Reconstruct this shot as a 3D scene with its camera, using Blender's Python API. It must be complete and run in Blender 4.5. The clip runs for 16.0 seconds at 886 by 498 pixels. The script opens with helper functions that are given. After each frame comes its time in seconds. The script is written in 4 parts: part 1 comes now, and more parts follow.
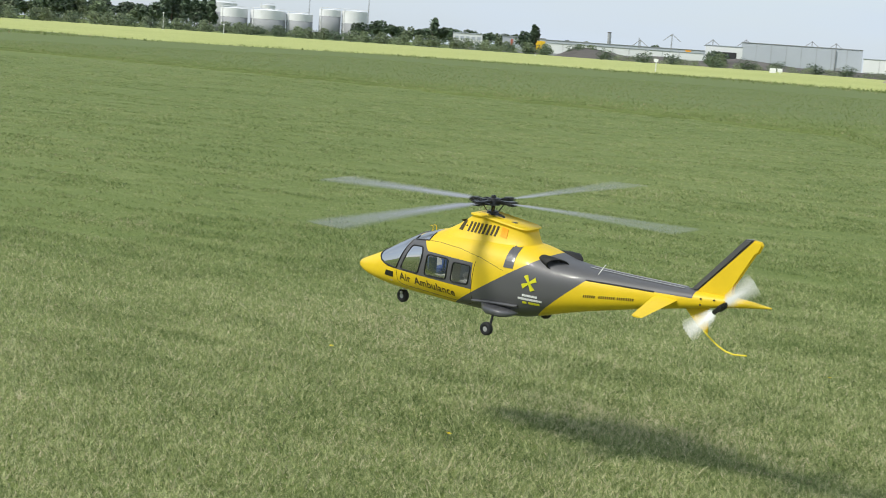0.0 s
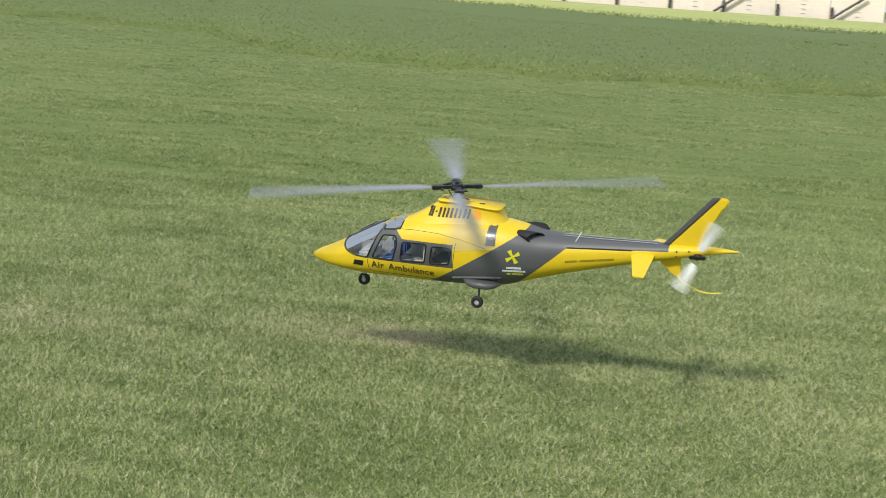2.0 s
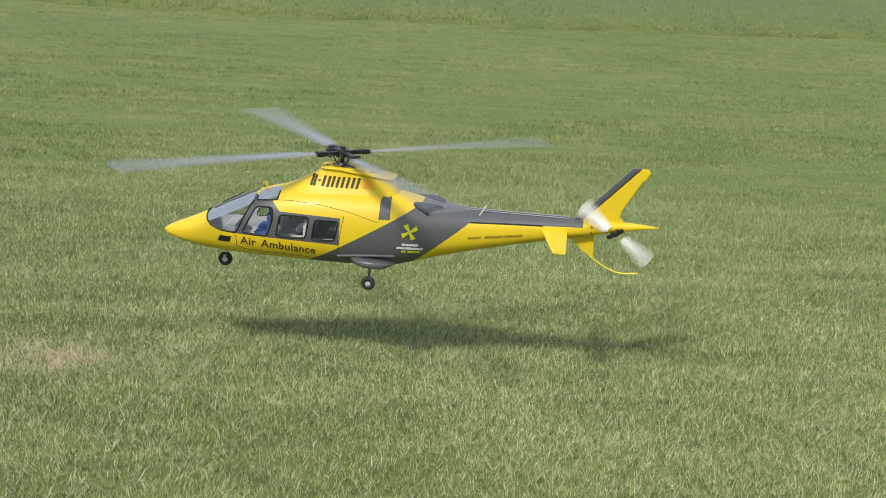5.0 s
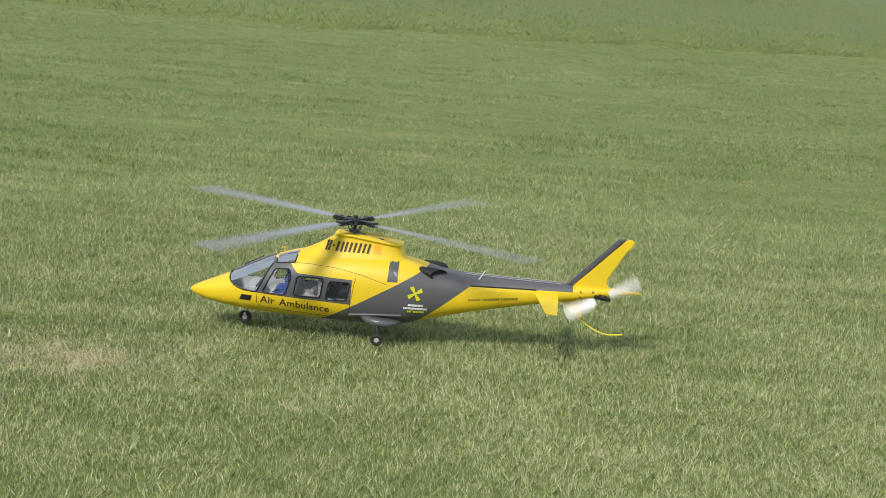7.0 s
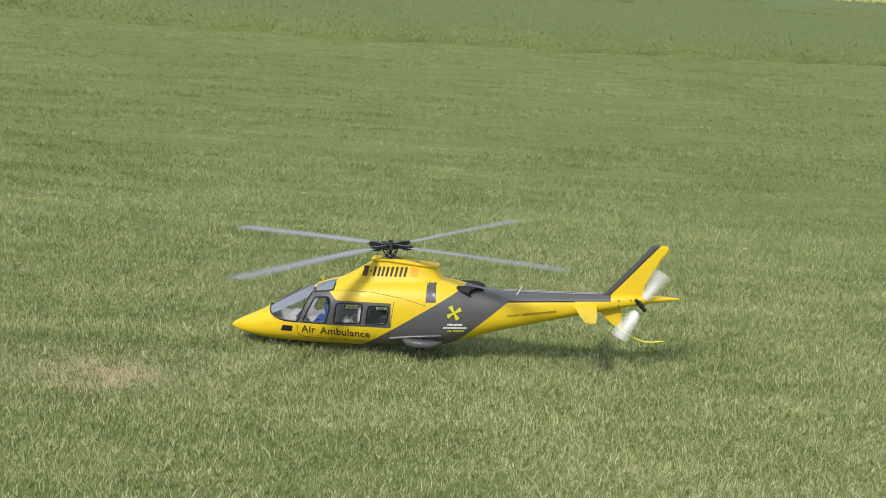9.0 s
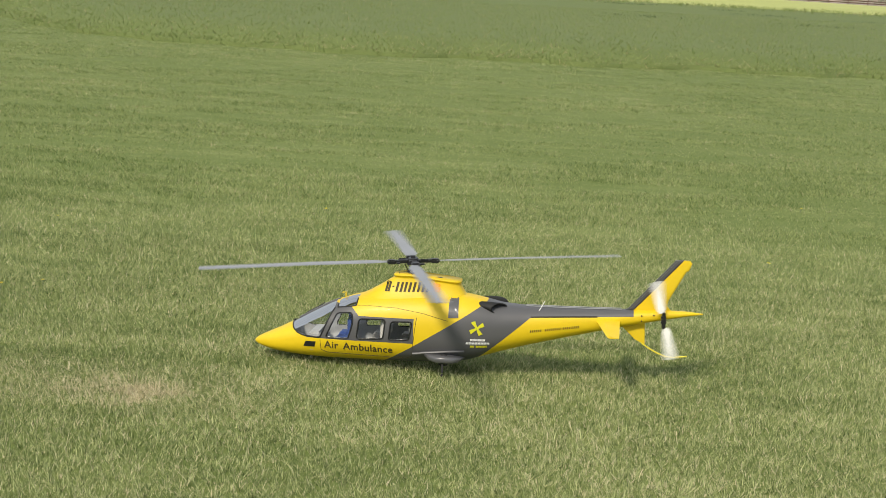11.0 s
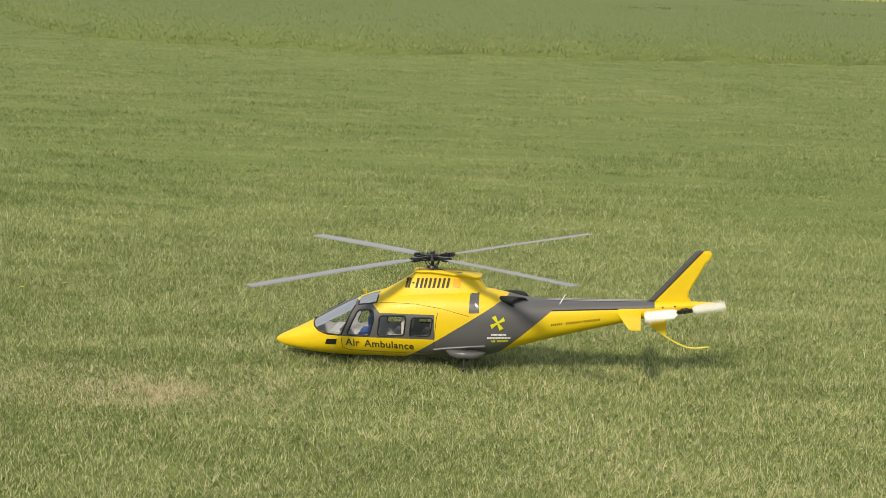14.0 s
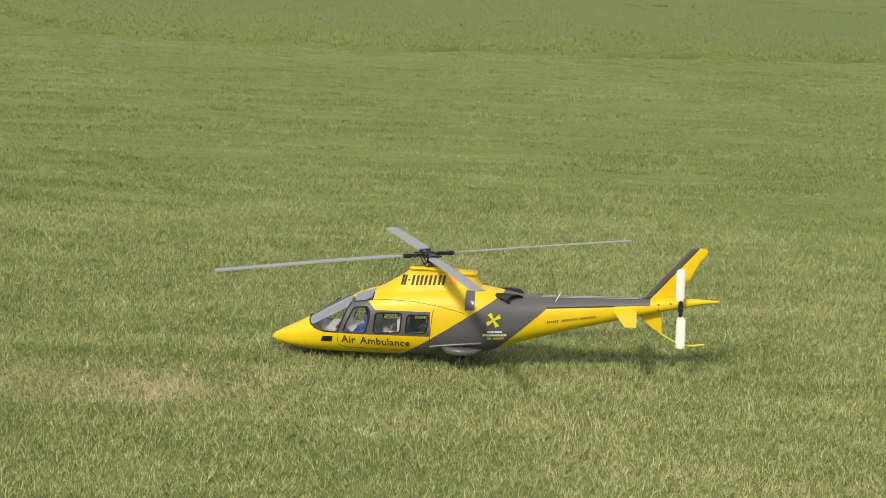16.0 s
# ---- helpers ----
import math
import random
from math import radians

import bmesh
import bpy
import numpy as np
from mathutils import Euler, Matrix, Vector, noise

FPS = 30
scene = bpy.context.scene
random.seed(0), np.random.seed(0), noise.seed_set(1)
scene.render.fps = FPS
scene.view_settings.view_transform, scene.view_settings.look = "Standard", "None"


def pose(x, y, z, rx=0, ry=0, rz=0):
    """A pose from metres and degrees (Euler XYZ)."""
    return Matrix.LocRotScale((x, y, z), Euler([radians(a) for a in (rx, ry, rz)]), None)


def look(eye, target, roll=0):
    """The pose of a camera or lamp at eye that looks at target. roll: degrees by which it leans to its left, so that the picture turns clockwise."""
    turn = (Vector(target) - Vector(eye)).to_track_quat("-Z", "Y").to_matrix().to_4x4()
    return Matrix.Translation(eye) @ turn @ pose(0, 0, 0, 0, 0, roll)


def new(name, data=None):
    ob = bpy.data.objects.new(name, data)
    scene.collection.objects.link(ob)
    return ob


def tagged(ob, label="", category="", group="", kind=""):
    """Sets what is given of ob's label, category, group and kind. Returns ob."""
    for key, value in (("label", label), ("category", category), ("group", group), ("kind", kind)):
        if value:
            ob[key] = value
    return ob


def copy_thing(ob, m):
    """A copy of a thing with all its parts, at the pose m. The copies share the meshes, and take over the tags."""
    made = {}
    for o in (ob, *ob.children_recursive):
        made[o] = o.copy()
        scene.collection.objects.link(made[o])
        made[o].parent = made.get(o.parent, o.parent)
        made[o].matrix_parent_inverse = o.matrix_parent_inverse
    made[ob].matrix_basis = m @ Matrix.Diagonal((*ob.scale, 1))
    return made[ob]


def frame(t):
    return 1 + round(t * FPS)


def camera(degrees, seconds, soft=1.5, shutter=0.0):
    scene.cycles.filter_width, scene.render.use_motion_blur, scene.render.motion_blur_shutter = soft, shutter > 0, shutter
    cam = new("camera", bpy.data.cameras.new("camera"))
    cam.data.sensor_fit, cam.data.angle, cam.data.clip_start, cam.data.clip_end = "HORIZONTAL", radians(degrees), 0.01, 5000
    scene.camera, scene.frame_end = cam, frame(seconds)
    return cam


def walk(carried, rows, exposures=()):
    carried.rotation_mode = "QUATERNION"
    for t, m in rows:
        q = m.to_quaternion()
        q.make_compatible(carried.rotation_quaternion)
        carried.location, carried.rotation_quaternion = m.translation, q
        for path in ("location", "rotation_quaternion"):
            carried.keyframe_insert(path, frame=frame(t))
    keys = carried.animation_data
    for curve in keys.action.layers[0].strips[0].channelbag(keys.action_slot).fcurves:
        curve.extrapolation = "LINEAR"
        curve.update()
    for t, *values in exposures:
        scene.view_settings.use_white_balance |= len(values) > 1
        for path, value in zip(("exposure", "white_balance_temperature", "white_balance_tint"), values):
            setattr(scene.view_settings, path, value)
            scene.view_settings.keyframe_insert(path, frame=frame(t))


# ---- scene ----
# One pinhole lens; the camera stands on the mown field, steps up to the model and holds.
cam = camera(32.5, 16.0, soft=0.85, shutter=0.14)
# seconds, place, yaw to the right, pitch, lean to the left
CAM = [
    (0.0, -0.463, -0.588, 1.458, -29.52, -7.67, 4.01),
    (0.5, -0.407, -0.627, 1.462, -24.71, -8.41, 3.87),
    (1.0, -0.365, -0.646, 1.457, -19.06, -9.72, 4.41),
    (1.5, -0.251, -0.871, 1.465, -12.97, -10.67, 4.24),
    (2.0, -0.155, -1.185, 1.524, -6.15, -9.93, 3.83),
    (2.5, -0.159, -1.355, 1.516, 0.44, -9.63, 3.16),
    (3.0, -0.158, -1.364, 1.521, 4.08, -9.79, 2.17),
    (3.5, -0.038, -0.398, 1.464, 3.52, -10.72, 1.53),
    (3.7, 0.000, 0.000, 1.518, 3.70, -12.05, 2.26),
    (6.0, 0.000, 0.000, 1.506, 3.52, -11.40, 3.86),
    (6.5, 0.000, 0.000, 1.506, 3.12, -11.41, 4.58),
    (7.0, 0.000, 0.000, 1.506, 2.97, -11.30, 4.27),
    (7.5, 0.000, 0.000, 1.506, 2.79, -11.22, 3.84),
    (8.0, 0.000, 0.000, 1.510, 2.49, -11.13, 3.80),
    (8.5, 0.000, 0.000, 1.514, 2.06, -11.00, 3.94),
    (9.0, 0.000, 0.000, 1.522, 1.67, -10.96, 3.77),
    (9.5, 0.000, 0.000, 1.526, 1.34, -10.87, 3.71),
    (10.0, 0.000, 0.000, 1.526, 1.05, -10.67, 3.54),
    (12.5, 0.000, 0.000, 1.518, 0.42, -10.39, 3.35),
    (13.0, 0.000, 0.000, 1.518, 0.14, -10.66, 2.94),
    (13.5, 0.000, 0.000, 1.518, 0.03, -10.53, 2.40),
    (14.0, 0.000, 0.000, 1.518, 0.04, -10.60, 2.19),
    (14.5, 0.000, 0.000, 1.518, -0.00, -10.68, 2.30),
    (15.0, 0.000, 0.000, 1.518, 0.15, -10.67, 2.16),
    (15.5, 0.000, 0.000, 1.518, 0.14, -10.61, 2.13),
    (16.0, 0.000, 0.000, 1.518, 0.20, -10.70, 2.31),
]


def cam_pose(x, y, z, yaw, pitch, lean):
    return pose(x, y, z, 90 + pitch, 0, -yaw) @ pose(0, 0, 0, 0, 0, lean)


walk(cam, [(r[0], cam_pose(*r[1:])) for r in CAM], exposures=[(0.0, 0.05, 6450, 7.5), (3.5, 0.05, 6450, 8.5), (6.0, 0.05, 6500, 10), (9.0, 0.05, 6600, 10), (12.5, 0.05, 7500, 10), (16.0, 0.05, 7600, 10)])

# ---- light ----
SUN_AZ, SUN_EL = 208.0, 44.0  # degrees clockwise from +y, and above the horizon
world = bpy.data.worlds.new("sky")
scene.world = world
world.use_nodes = True
wn, wl = world.node_tree.nodes, world.node_tree.links
sky = wn.new("ShaderNodeTexSky")
sky.sky_type, sky.sun_disc = "NISHITA", False
sky.sun_elevation, sky.sun_rotation = radians(SUN_EL), radians(SUN_AZ)
co = wn.new("ShaderNodeTexCoord")
stretch = wn.new("ShaderNodeMapping")
stretch.inputs["Scale"].default_value = (1.6, 1.6, 7.0)
cloud = wn.new("ShaderNodeTexNoise")
cloud.inputs["Scale"].default_value, cloud.inputs["Detail"].default_value = 2.2, 7.0
ramp = wn.new("ShaderNodeMapRange")
ramp.inputs["From Min"].default_value, ramp.inputs["From Max"].default_value = 0.36, 0.62
ramp.inputs["To Min"].default_value, ramp.inputs["To Max"].default_value = 0.66, 0.97
mixc = wn.new("ShaderNodeMix")
mixc.data_type = "RGBA"
mixc.inputs["B"].default_value = (4.3, 4.85, 5.6, 1)
wl.new(co.outputs["Generated"], stretch.inputs["Vector"])
wl.new(stretch.outputs["Vector"], cloud.inputs["Vector"])
wl.new(cloud.outputs["Fac"], ramp.inputs["Value"])
wl.new(ramp.outputs["Result"], mixc.inputs["Factor"])
wl.new(sky.outputs["Color"], mixc.inputs["A"])
wl.new(mixc.outputs["Result"], wn["Background"].inputs["Color"])
wn["Background"].inputs["Strength"].default_value = 0.149
sun = new("sun", bpy.data.lights.new("sun", "SUN"))
sun.data.energy, sun.data.angle, sun.data.color = 3.5, radians(7.5), (1.0, 0.95, 0.86)
sun.matrix_basis = look((0, 0, 30), (-30 * math.sin(radians(SUN_AZ)) / math.tan(radians(SUN_EL)), -30 * math.cos(radians(SUN_AZ)) / math.tan(radians(SUN_EL)), 0))


# ---- materials ----
def mat(name, color, rough=0.5, metal=0.0, vary=0.12, scale=8.0, fine=120.0, bump=0.0, coat=0.0, island=0.0, objects=0.0):
    """A painted, cast or grown surface: two scales of noise in its colour and gloss, and fine relief."""
    m = bpy.data.materials.new(name)
    m.use_nodes = True
    n, l = m.node_tree.nodes, m.node_tree.links
    b = n["Principled BSDF"]
    b.inputs["Roughness"].default_value, b.inputs["Metallic"].default_value, b.inputs["Coat Weight"].default_value = rough, metal, coat
    c = n.new("ShaderNodeTexCoord")
    big, small = n.new("ShaderNodeTexNoise"), n.new("ShaderNodeTexNoise")
    big.inputs["Scale"].default_value, small.inputs["Scale"].default_value = scale, fine
    big.inputs["Detail"].default_value = 5
    for q in (big, small):
        l.new(c.outputs["Object"], q.inputs["Vector"])
    add = n.new("ShaderNodeMath")
    add.operation = "MULTIPLY_ADD"
    add.inputs[1].default_value = 0.4
    l.new(small.outputs["Fac"], add.inputs[0])
    l.new(big.outputs["Fac"], add.inputs[2])
    val = n.new("ShaderNodeMapRange")
    val.inputs["From Min"].default_value, val.inputs["From Max"].default_value = 0.4, 1.0
    val.inputs["To Min"].default_value, val.inputs["To Max"].default_value = 1 - vary, 1 + vary
    l.new(add.outputs[0], val.inputs["Value"])
    last = val.outputs["Result"]
    for amount, node, out in ((island, "ShaderNodeNewGeometry", "Random Per Island"), (objects, "ShaderNodeObjectInfo", "Random")):
        if amount:
            g, r, k = n.new(node), n.new("ShaderNodeMapRange"), n.new("ShaderNodeMath")
            r.inputs["To Min"].default_value, r.inputs["To Max"].default_value = 1 - amount, 1 + amount
            k.operation = "MULTIPLY"
            l.new(g.outputs[out], r.inputs["Value"])
            l.new(r.outputs["Result"], k.inputs[0])
            l.new(last, k.inputs[1])
            last = k.outputs[0]
    hsv = n.new("ShaderNodeHueSaturation")
    hsv.inputs["Color"].default_value = (*color, 1)
    l.new(last, hsv.inputs["Value"])
    l.new(hsv.outputs["Color"], b.inputs["Base Color"])
    if bump:
        bp = n.new("ShaderNodeBump")
        bp.inputs["Strength"].default_value, bp.inputs["Distance"].default_value = bump, 0.02
        l.new(add.outputs[0], bp.inputs["Height"])
        l.new(bp.outputs["Normal"], b.inputs["Normal"])
    return m


def math_node(n, l, op, a, b=None, c=None):
    q = n.new("ShaderNodeMath")
    q.operation = op
    for k, v in enumerate((a, b, c)):
        if v is None:
            continue
        if isinstance(v, (int, float)):
            q.inputs[k].default_value = v
        else:
            l.new(v, q.inputs[k])
    return q.outputs[0]


YELLOW, GREY = (0.70, 0.49, 0.012), (0.085, 0.085, 0.09)


def livery():
    """Yellow lacquer with a grey slanting band, grey boom top and grey window surround."""
    m = mat("yellow_and_grey_lacquer", YELLOW, 0.5, 0, 0.07, 5, 60, 0, 0.06)
    n, l = m.node_tree.nodes, m.node_tree.links
    b = n["Principled BSDF"]
    old = b.inputs["Base Color"].links[0].from_socket
    sep = n.new("ShaderNodeSeparateXYZ")
    c = n.new("ShaderNodeTexCoord")
    l.new(c.outputs["Object"], sep.inputs[0])
    s = math_node(n, l, "SUBTRACT", 0.61, sep.outputs[0])
    z = sep.outputs[2]
    M = lambda op, a, b=None, c=None: math_node(n, l, op, a, b, c)
    line = lambda z0, s0, k: M("ADD", M("MULTIPLY", M("SUBTRACT", z, z0), k), s0)
    both = lambda *v: v[0] if len(v) == 1 else M("MULTIPLY", v[0], both(*v[1:]))
    band = both(M("GREATER_THAN", s, line(0.072, 0.547, 1.565)), M("LESS_THAN", s, line(0.102, 0.894, 1.168)))
    boom = both(M("GREATER_THAN", s, 1.04), M("LESS_THAN", s, 1.445), M("GREATER_THAN", z, M("MULTIPLY_ADD", s, 0.045, 0.198)))
    cab = both(M("GREATER_THAN", z, 0.133), M("LESS_THAN", z, 0.228), M("GREATER_THAN", s, line(0.192, 0.187, -0.5)), M("LESS_THAN", s, 0.628))
    pillar = both(M("GREATER_THAN", z, 0.22), M("LESS_THAN", z, 0.262), M("GREATER_THAN", s, 0.2), M("LESS_THAN", s, line(0.262, 0.385, -1.0)))
    grey = M("MAXIMUM", M("MAXIMUM", band, boom), M("MAXIMUM", cab, pillar))
    mix = n.new("ShaderNodeMix")
    mix.data_type = "RGBA"
    l.new(grey, mix.inputs["Factor"])
    l.new(old, mix.inputs["A"])
    mix.inputs["B"].default_value = (*GREY, 1)
    l.new(mix.outputs["Result"], b.inputs["Base Color"])
    return m


def glass(name, tint, rough=0.02):
    m = bpy.data.materials.new(name)
    m.use_nodes = True
    n, l = m.node_tree.nodes, m.node_tree.links
    n.remove(n["Principled BSDF"])
    t, g, f, x = n.new("ShaderNodeBsdfTransparent"), n.new("ShaderNodeBsdfGlossy"), n.new("ShaderNodeFresnel"), n.new("ShaderNodeMixShader")
    t.inputs["Color"].default_value = (*tint, 1)
    g.inputs["Roughness"].default_value = rough
    g.inputs["Color"].default_value = (0.6, 0.6, 0.6, 1)
    f.inputs["IOR"].default_value = 1.45
    l.new(f.outputs[0], x.inputs[0])
    l.new(t.outputs[0], x.inputs[1])
    l.new(g.outputs[0], x.inputs[2])
    l.new(x.outputs[0], n["Material Output"].inputs["Surface"])
    return m


def grass_mat(name, a, b, straw, straw_share, scale=1.3, patches=True, through_light=0.35, streak=0.5, fine=2.0):
    """Blades: each its own green, in drifts of fresh and dry grass, some of them straw."""
    m = bpy.data.materials.new(name)
    m.use_nodes = True
    n, l = m.node_tree.nodes, m.node_tree.links
    bs = n["Principled BSDF"]
    bs.inputs["Roughness"].default_value = 0.75
    bs.inputs["Specular IOR Level"].default_value = 0.12
    geo = n.new("ShaderNodeNewGeometry")
    M = lambda op, x, y=None, z=None: math_node(n, l, op, x, y, z)
    noises = []
    for sc, det in ((scale, 4), (scale * 6, 3), (scale * 0.12, 3), (scale * 48, 2)):
        q = n.new("ShaderNodeTexNoise")
        q.inputs["Scale"].default_value, q.inputs["Detail"].default_value = sc, det
        l.new(geo.outputs["Position"], q.inputs["Vector"])
        noises.append(q.outputs["Fac"])
    drift = None
    # the last, finest noise also paints in the shade of gaps between tufts
    for q, k in zip(noises, (0.5, 0.7, 0.8, fine)):
        w = M("MULTIPLY", M("SUBTRACT", q, 0.5), k)
        drift = w if drift is None else M("ADD", drift, w)
    # mowing streaks, longer across the field than along it
    for sc, k in ((3.2, streak), (9.0, streak)):
        q, mp = n.new("ShaderNodeTexNoise"), n.new("ShaderNodeMapping")
        mp.inputs["Scale"].default_value = (0.2, 1.0, 1.0)
        q.inputs["Scale"].default_value, q.inputs["Detail"].default_value = sc, 3
        l.new(geo.outputs["Position"], mp.inputs["Vector"])
        l.new(mp.outputs["Vector"], q.inputs["Vector"])
        drift = M("ADD", drift, M("MULTIPLY", M("SUBTRACT", q.outputs["Fac"], 0.5), k))
    rnd = geo.outputs["Random Per Island"]
    fac = M("ADD", M("ADD", drift, 0.5), M("MULTIPLY", M("SUBTRACT", rnd, 0.5), 1.25))
    mix = n.new("ShaderNodeMix")
    mix.data_type = "RGBA"
    l.new(fac, mix.inputs["Factor"])
    mix.inputs["A"].default_value, mix.inputs["B"].default_value = (*a, 1), (*b, 1)
    dry = M("ADD", M("MULTIPLY", M("FRACT", M("MULTIPLY", rnd, 91.7)), 1.0), M("MULTIPLY", drift, 0.35))
    if patches:
        # one worn, strawy patch of turf, and a faint one farther off
        for px, py, rx, ry, k in ((-0.98, 5.12, 0.30, 0.16, 0.45), (-1.25, 5.2, 0.7, 0.32, 0.18), (2.6, 13.8, 1.4, 0.5, 0.12), (-2.6, 4.9, 0.7, 0.35, 0.25), (-4.3, 5.9, 0.9, 0.45, 0.2), (-0.5, 5.8, 0.5, 0.22, 0.12), (-8.0, 7.8, 0.7, 0.5, 0.16), (-7.6, 9.4, 0.8, 0.6, 0.14)):
            sp = n.new("ShaderNodeSeparateXYZ")
            l.new(geo.outputs["Position"], sp.inputs[0])
            dx, dy = M("DIVIDE", M("SUBTRACT", sp.outputs[0], px), rx), M("DIVIDE", M("SUBTRACT", sp.outputs[1], py), ry)
            d = M("SUBTRACT", 1.25, M("SQRT", M("ADD", M("MULTIPLY", dx, dx), M("MULTIPLY", dy, dy))))
            d = M("ADD", d, M("MULTIPLY", M("SUBTRACT", noises[1], 0.5), 1.6))
            dry = M("ADD", dry, M("MULTIPLY", M("MINIMUM", M("MAXIMUM", d, 0.0), 1.0), k))
    cut = M("GREATER_THAN", dry, 1.0 - straw_share)
    mix2 = n.new("ShaderNodeMix")
    mix2.data_type = "RGBA"
    l.new(cut, mix2.inputs["Factor"])
    l.new(mix.outputs["Result"], mix2.inputs["A"])
    mix2.inputs["B"].default_value = (*straw, 1)
    l.new(mix2.outputs["Result"], bs.inputs["Base Color"])
    if through_light:
        tr, ms = n.new("ShaderNodeBsdfTranslucent"), n.new("ShaderNodeMixShader")
        l.new(mix2.outputs["Result"], tr.inputs["Color"])
        ms.inputs[0].default_value = through_light
        l.new(bs.outputs[0], ms.inputs[1])
        l.new(tr.outputs[0], ms.inputs[2])
        l.new(ms.outputs[0], n["Material Output"].inputs["Surface"])
    return m


LACQUER = livery()
YEL = mat("yellow_lacquer", YELLOW, 0.5, 0, 0.07, 5, 60, 0, 0.06)
GRY = mat("grey_lacquer", GREY, 0.3, 0, 0.08, 6, 80, 0, 0.4)
BLACK = mat("black_plastic", (0.012, 0.012, 0.013), 0.4, 0, 0.2, 30, 200)
SOOT = mat("matt_black_exhaust", (0.008, 0.008, 0.008), 0.7, 0, 0.3, 40, 200, 0.2)
RUBBER = mat("black_rubber", (0.018, 0.018, 0.018), 0.75, 0, 0.25, 60, 300, 0.2)
ALU = mat("turned_aluminium", (0.62, 0.62, 0.63), 0.3, 1.0, 0.1, 60, 300)
BLADE = mat("grey_rotor_blade", (0.23, 0.24, 0.26), 0.4, 0, 0.08, 6, 60)
WHITE_BLADE = mat("white_tail_blade", (0.82, 0.82, 0.80), 0.4, 0, 0.06, 20, 90)
INK = mat("black_lettering", (0.055, 0.04, 0.012), 0.7, 0, 0.1, 30, 200)
WHITE_INK = mat("white_lettering", (0.75, 0.75, 0.74), 0.4, 0, 0.06, 30, 200)
LIME = mat("lime_emblem", (0.60, 0.58, 0.02), 0.4, 0, 0.06, 30, 200)
ORANGE = mat("orange_panel", (0.85, 0.36, 0.01), 0.4, 0, 0.06, 30, 200)
RIM = mat("silver_wheel_rim", (0.55, 0.55, 0.54), 0.45, 0.3, 0.08, 60, 300)
PANE = glass("tinted_window", (0.86, 0.88, 0.9))
SEAT_W = mat("pale_seat_cover", (0.62, 0.60, 0.56), 0.7, 0, 0.1, 30, 200)
SEAT_B = mat("blue_seat_cover", (0.05, 0.10, 0.30), 0.7, 0, 0.15, 30, 200)
CABIN = mat("grey_cabin_lining", (0.46, 0.46, 0.45), 0.7, 0, 0.15, 20, 150)
TRIM = mat("grey_cabin_trim", (0.45, 0.46, 0.46), 0.8, 0, 0.1, 30, 200)
ROPE = mat("yellow_skid_wire", (0.72, 0.60, 0.03), 0.5, 0, 0.08, 30, 200)
GRASS = grass_mat("lawn_blades", (0.098, 0.138, 0.046), (0.525, 0.56, 0.28), (0.68, 0.60, 0.42), 0.10, through_light=0.2)
GRASS_MID = grass_mat("lawn_blades_beyond", (0.112, 0.165, 0.052), (0.375, 0.42, 0.19), (0.50, 0.45, 0.29), 0.06, through_light=0.2, streak=1.0, fine=1.5)
TURF = grass_mat("turf", (0.125, 0.165, 0.044), (0.215, 0.245, 0.085), (0.26, 0.22, 0.12), 0.0, 1.3, True, 0, 0.9)
ROUGH = grass_mat("rough_meadow", (0.074, 0.115, 0.034), (0.130, 0.165, 0.053), (0.24, 0.21, 0.10), 0.0, 0.5, False, 0)
HAY = grass_mat("hay", (0.42, 0.38, 0.20), (0.62, 0.55, 0.34), (0.7, 0.62, 0.42), 0.1, 2.0, False)
WEED = mat("dark_weeds", (0.105, 0.15, 0.06), 0.8, 0, 0.3, 0.4, 4, 0, 0, 0.4)
STALK = grass_mat("rough_stalks", (0.165, 0.225, 0.07), (0.28, 0.32, 0.13), (0.44, 0.38, 0.22), 0.08, 0.5, False)
# far meadow in sun beyond the cloud shadow: its sunlight is in this colour
SUNLIT = grass_mat("sunlit_yellow_green_meadow", (0.27, 0.31, 0.085), (0.46, 0.48, 0.18), (0.5, 0.45, 0.2), 0.0, 0.2, False, 0)
BARK = mat("bark", (0.10, 0.08, 0.06), 0.9, 0, 0.3, 3, 20, 0.4)
LEAF = mat("dark_leaves", (0.075, 0.110, 0.062), 0.6, 0, 0.3, 0.4, 4, 0, 0, 0.45, 0.2)
LEAF2 = mat("grey_green_leaves", (0.155, 0.195, 0.105), 0.6, 0, 0.3, 0.4, 4, 0, 0, 0.4, 0.25)
TANK_G = mat("grey_tank_steel", (0.30, 0.31, 0.32), 0.8, 0.0, 0.12, 0.2, 3)
TANK_W = mat("white_tank_steel", (0.70, 0.71, 0.72), 0.8, 0.0, 0.1, 0.2, 3)
CLAD = mat("grey_cladding", (0.42, 0.45, 0.50), 0.5, 0, 0.08, 0.1, 2)
PALE = mat("white_cladding", (0.70, 0.71, 0.72), 0.6, 0, 0.08, 0.1, 2)
# near-black colour that stands for the shade inside an open building
SHADED = mat("shaded_opening", (0.03, 0.03, 0.035), 0.7, 0, 0.2, 0.3, 3)
CONCRETE = mat("pale_pink_concrete", (0.80, 0.69, 0.60), 0.85, 0, 0.14, 0.08, 1.5, 0.2)
RUBBLE = mat("pale_rubble", (0.30, 0.25, 0.21), 0.95, 0, 0.4, 0.12, 1.2, 0.5)
EARTH = mat("dug_earth", (0.105, 0.095, 0.085), 0.95, 0, 0.4, 0.12, 1.2, 0.5)
STEEL = mat("dark_steel", (0.10, 0.09, 0.085), 0.6, 0.4, 0.2, 1, 10)
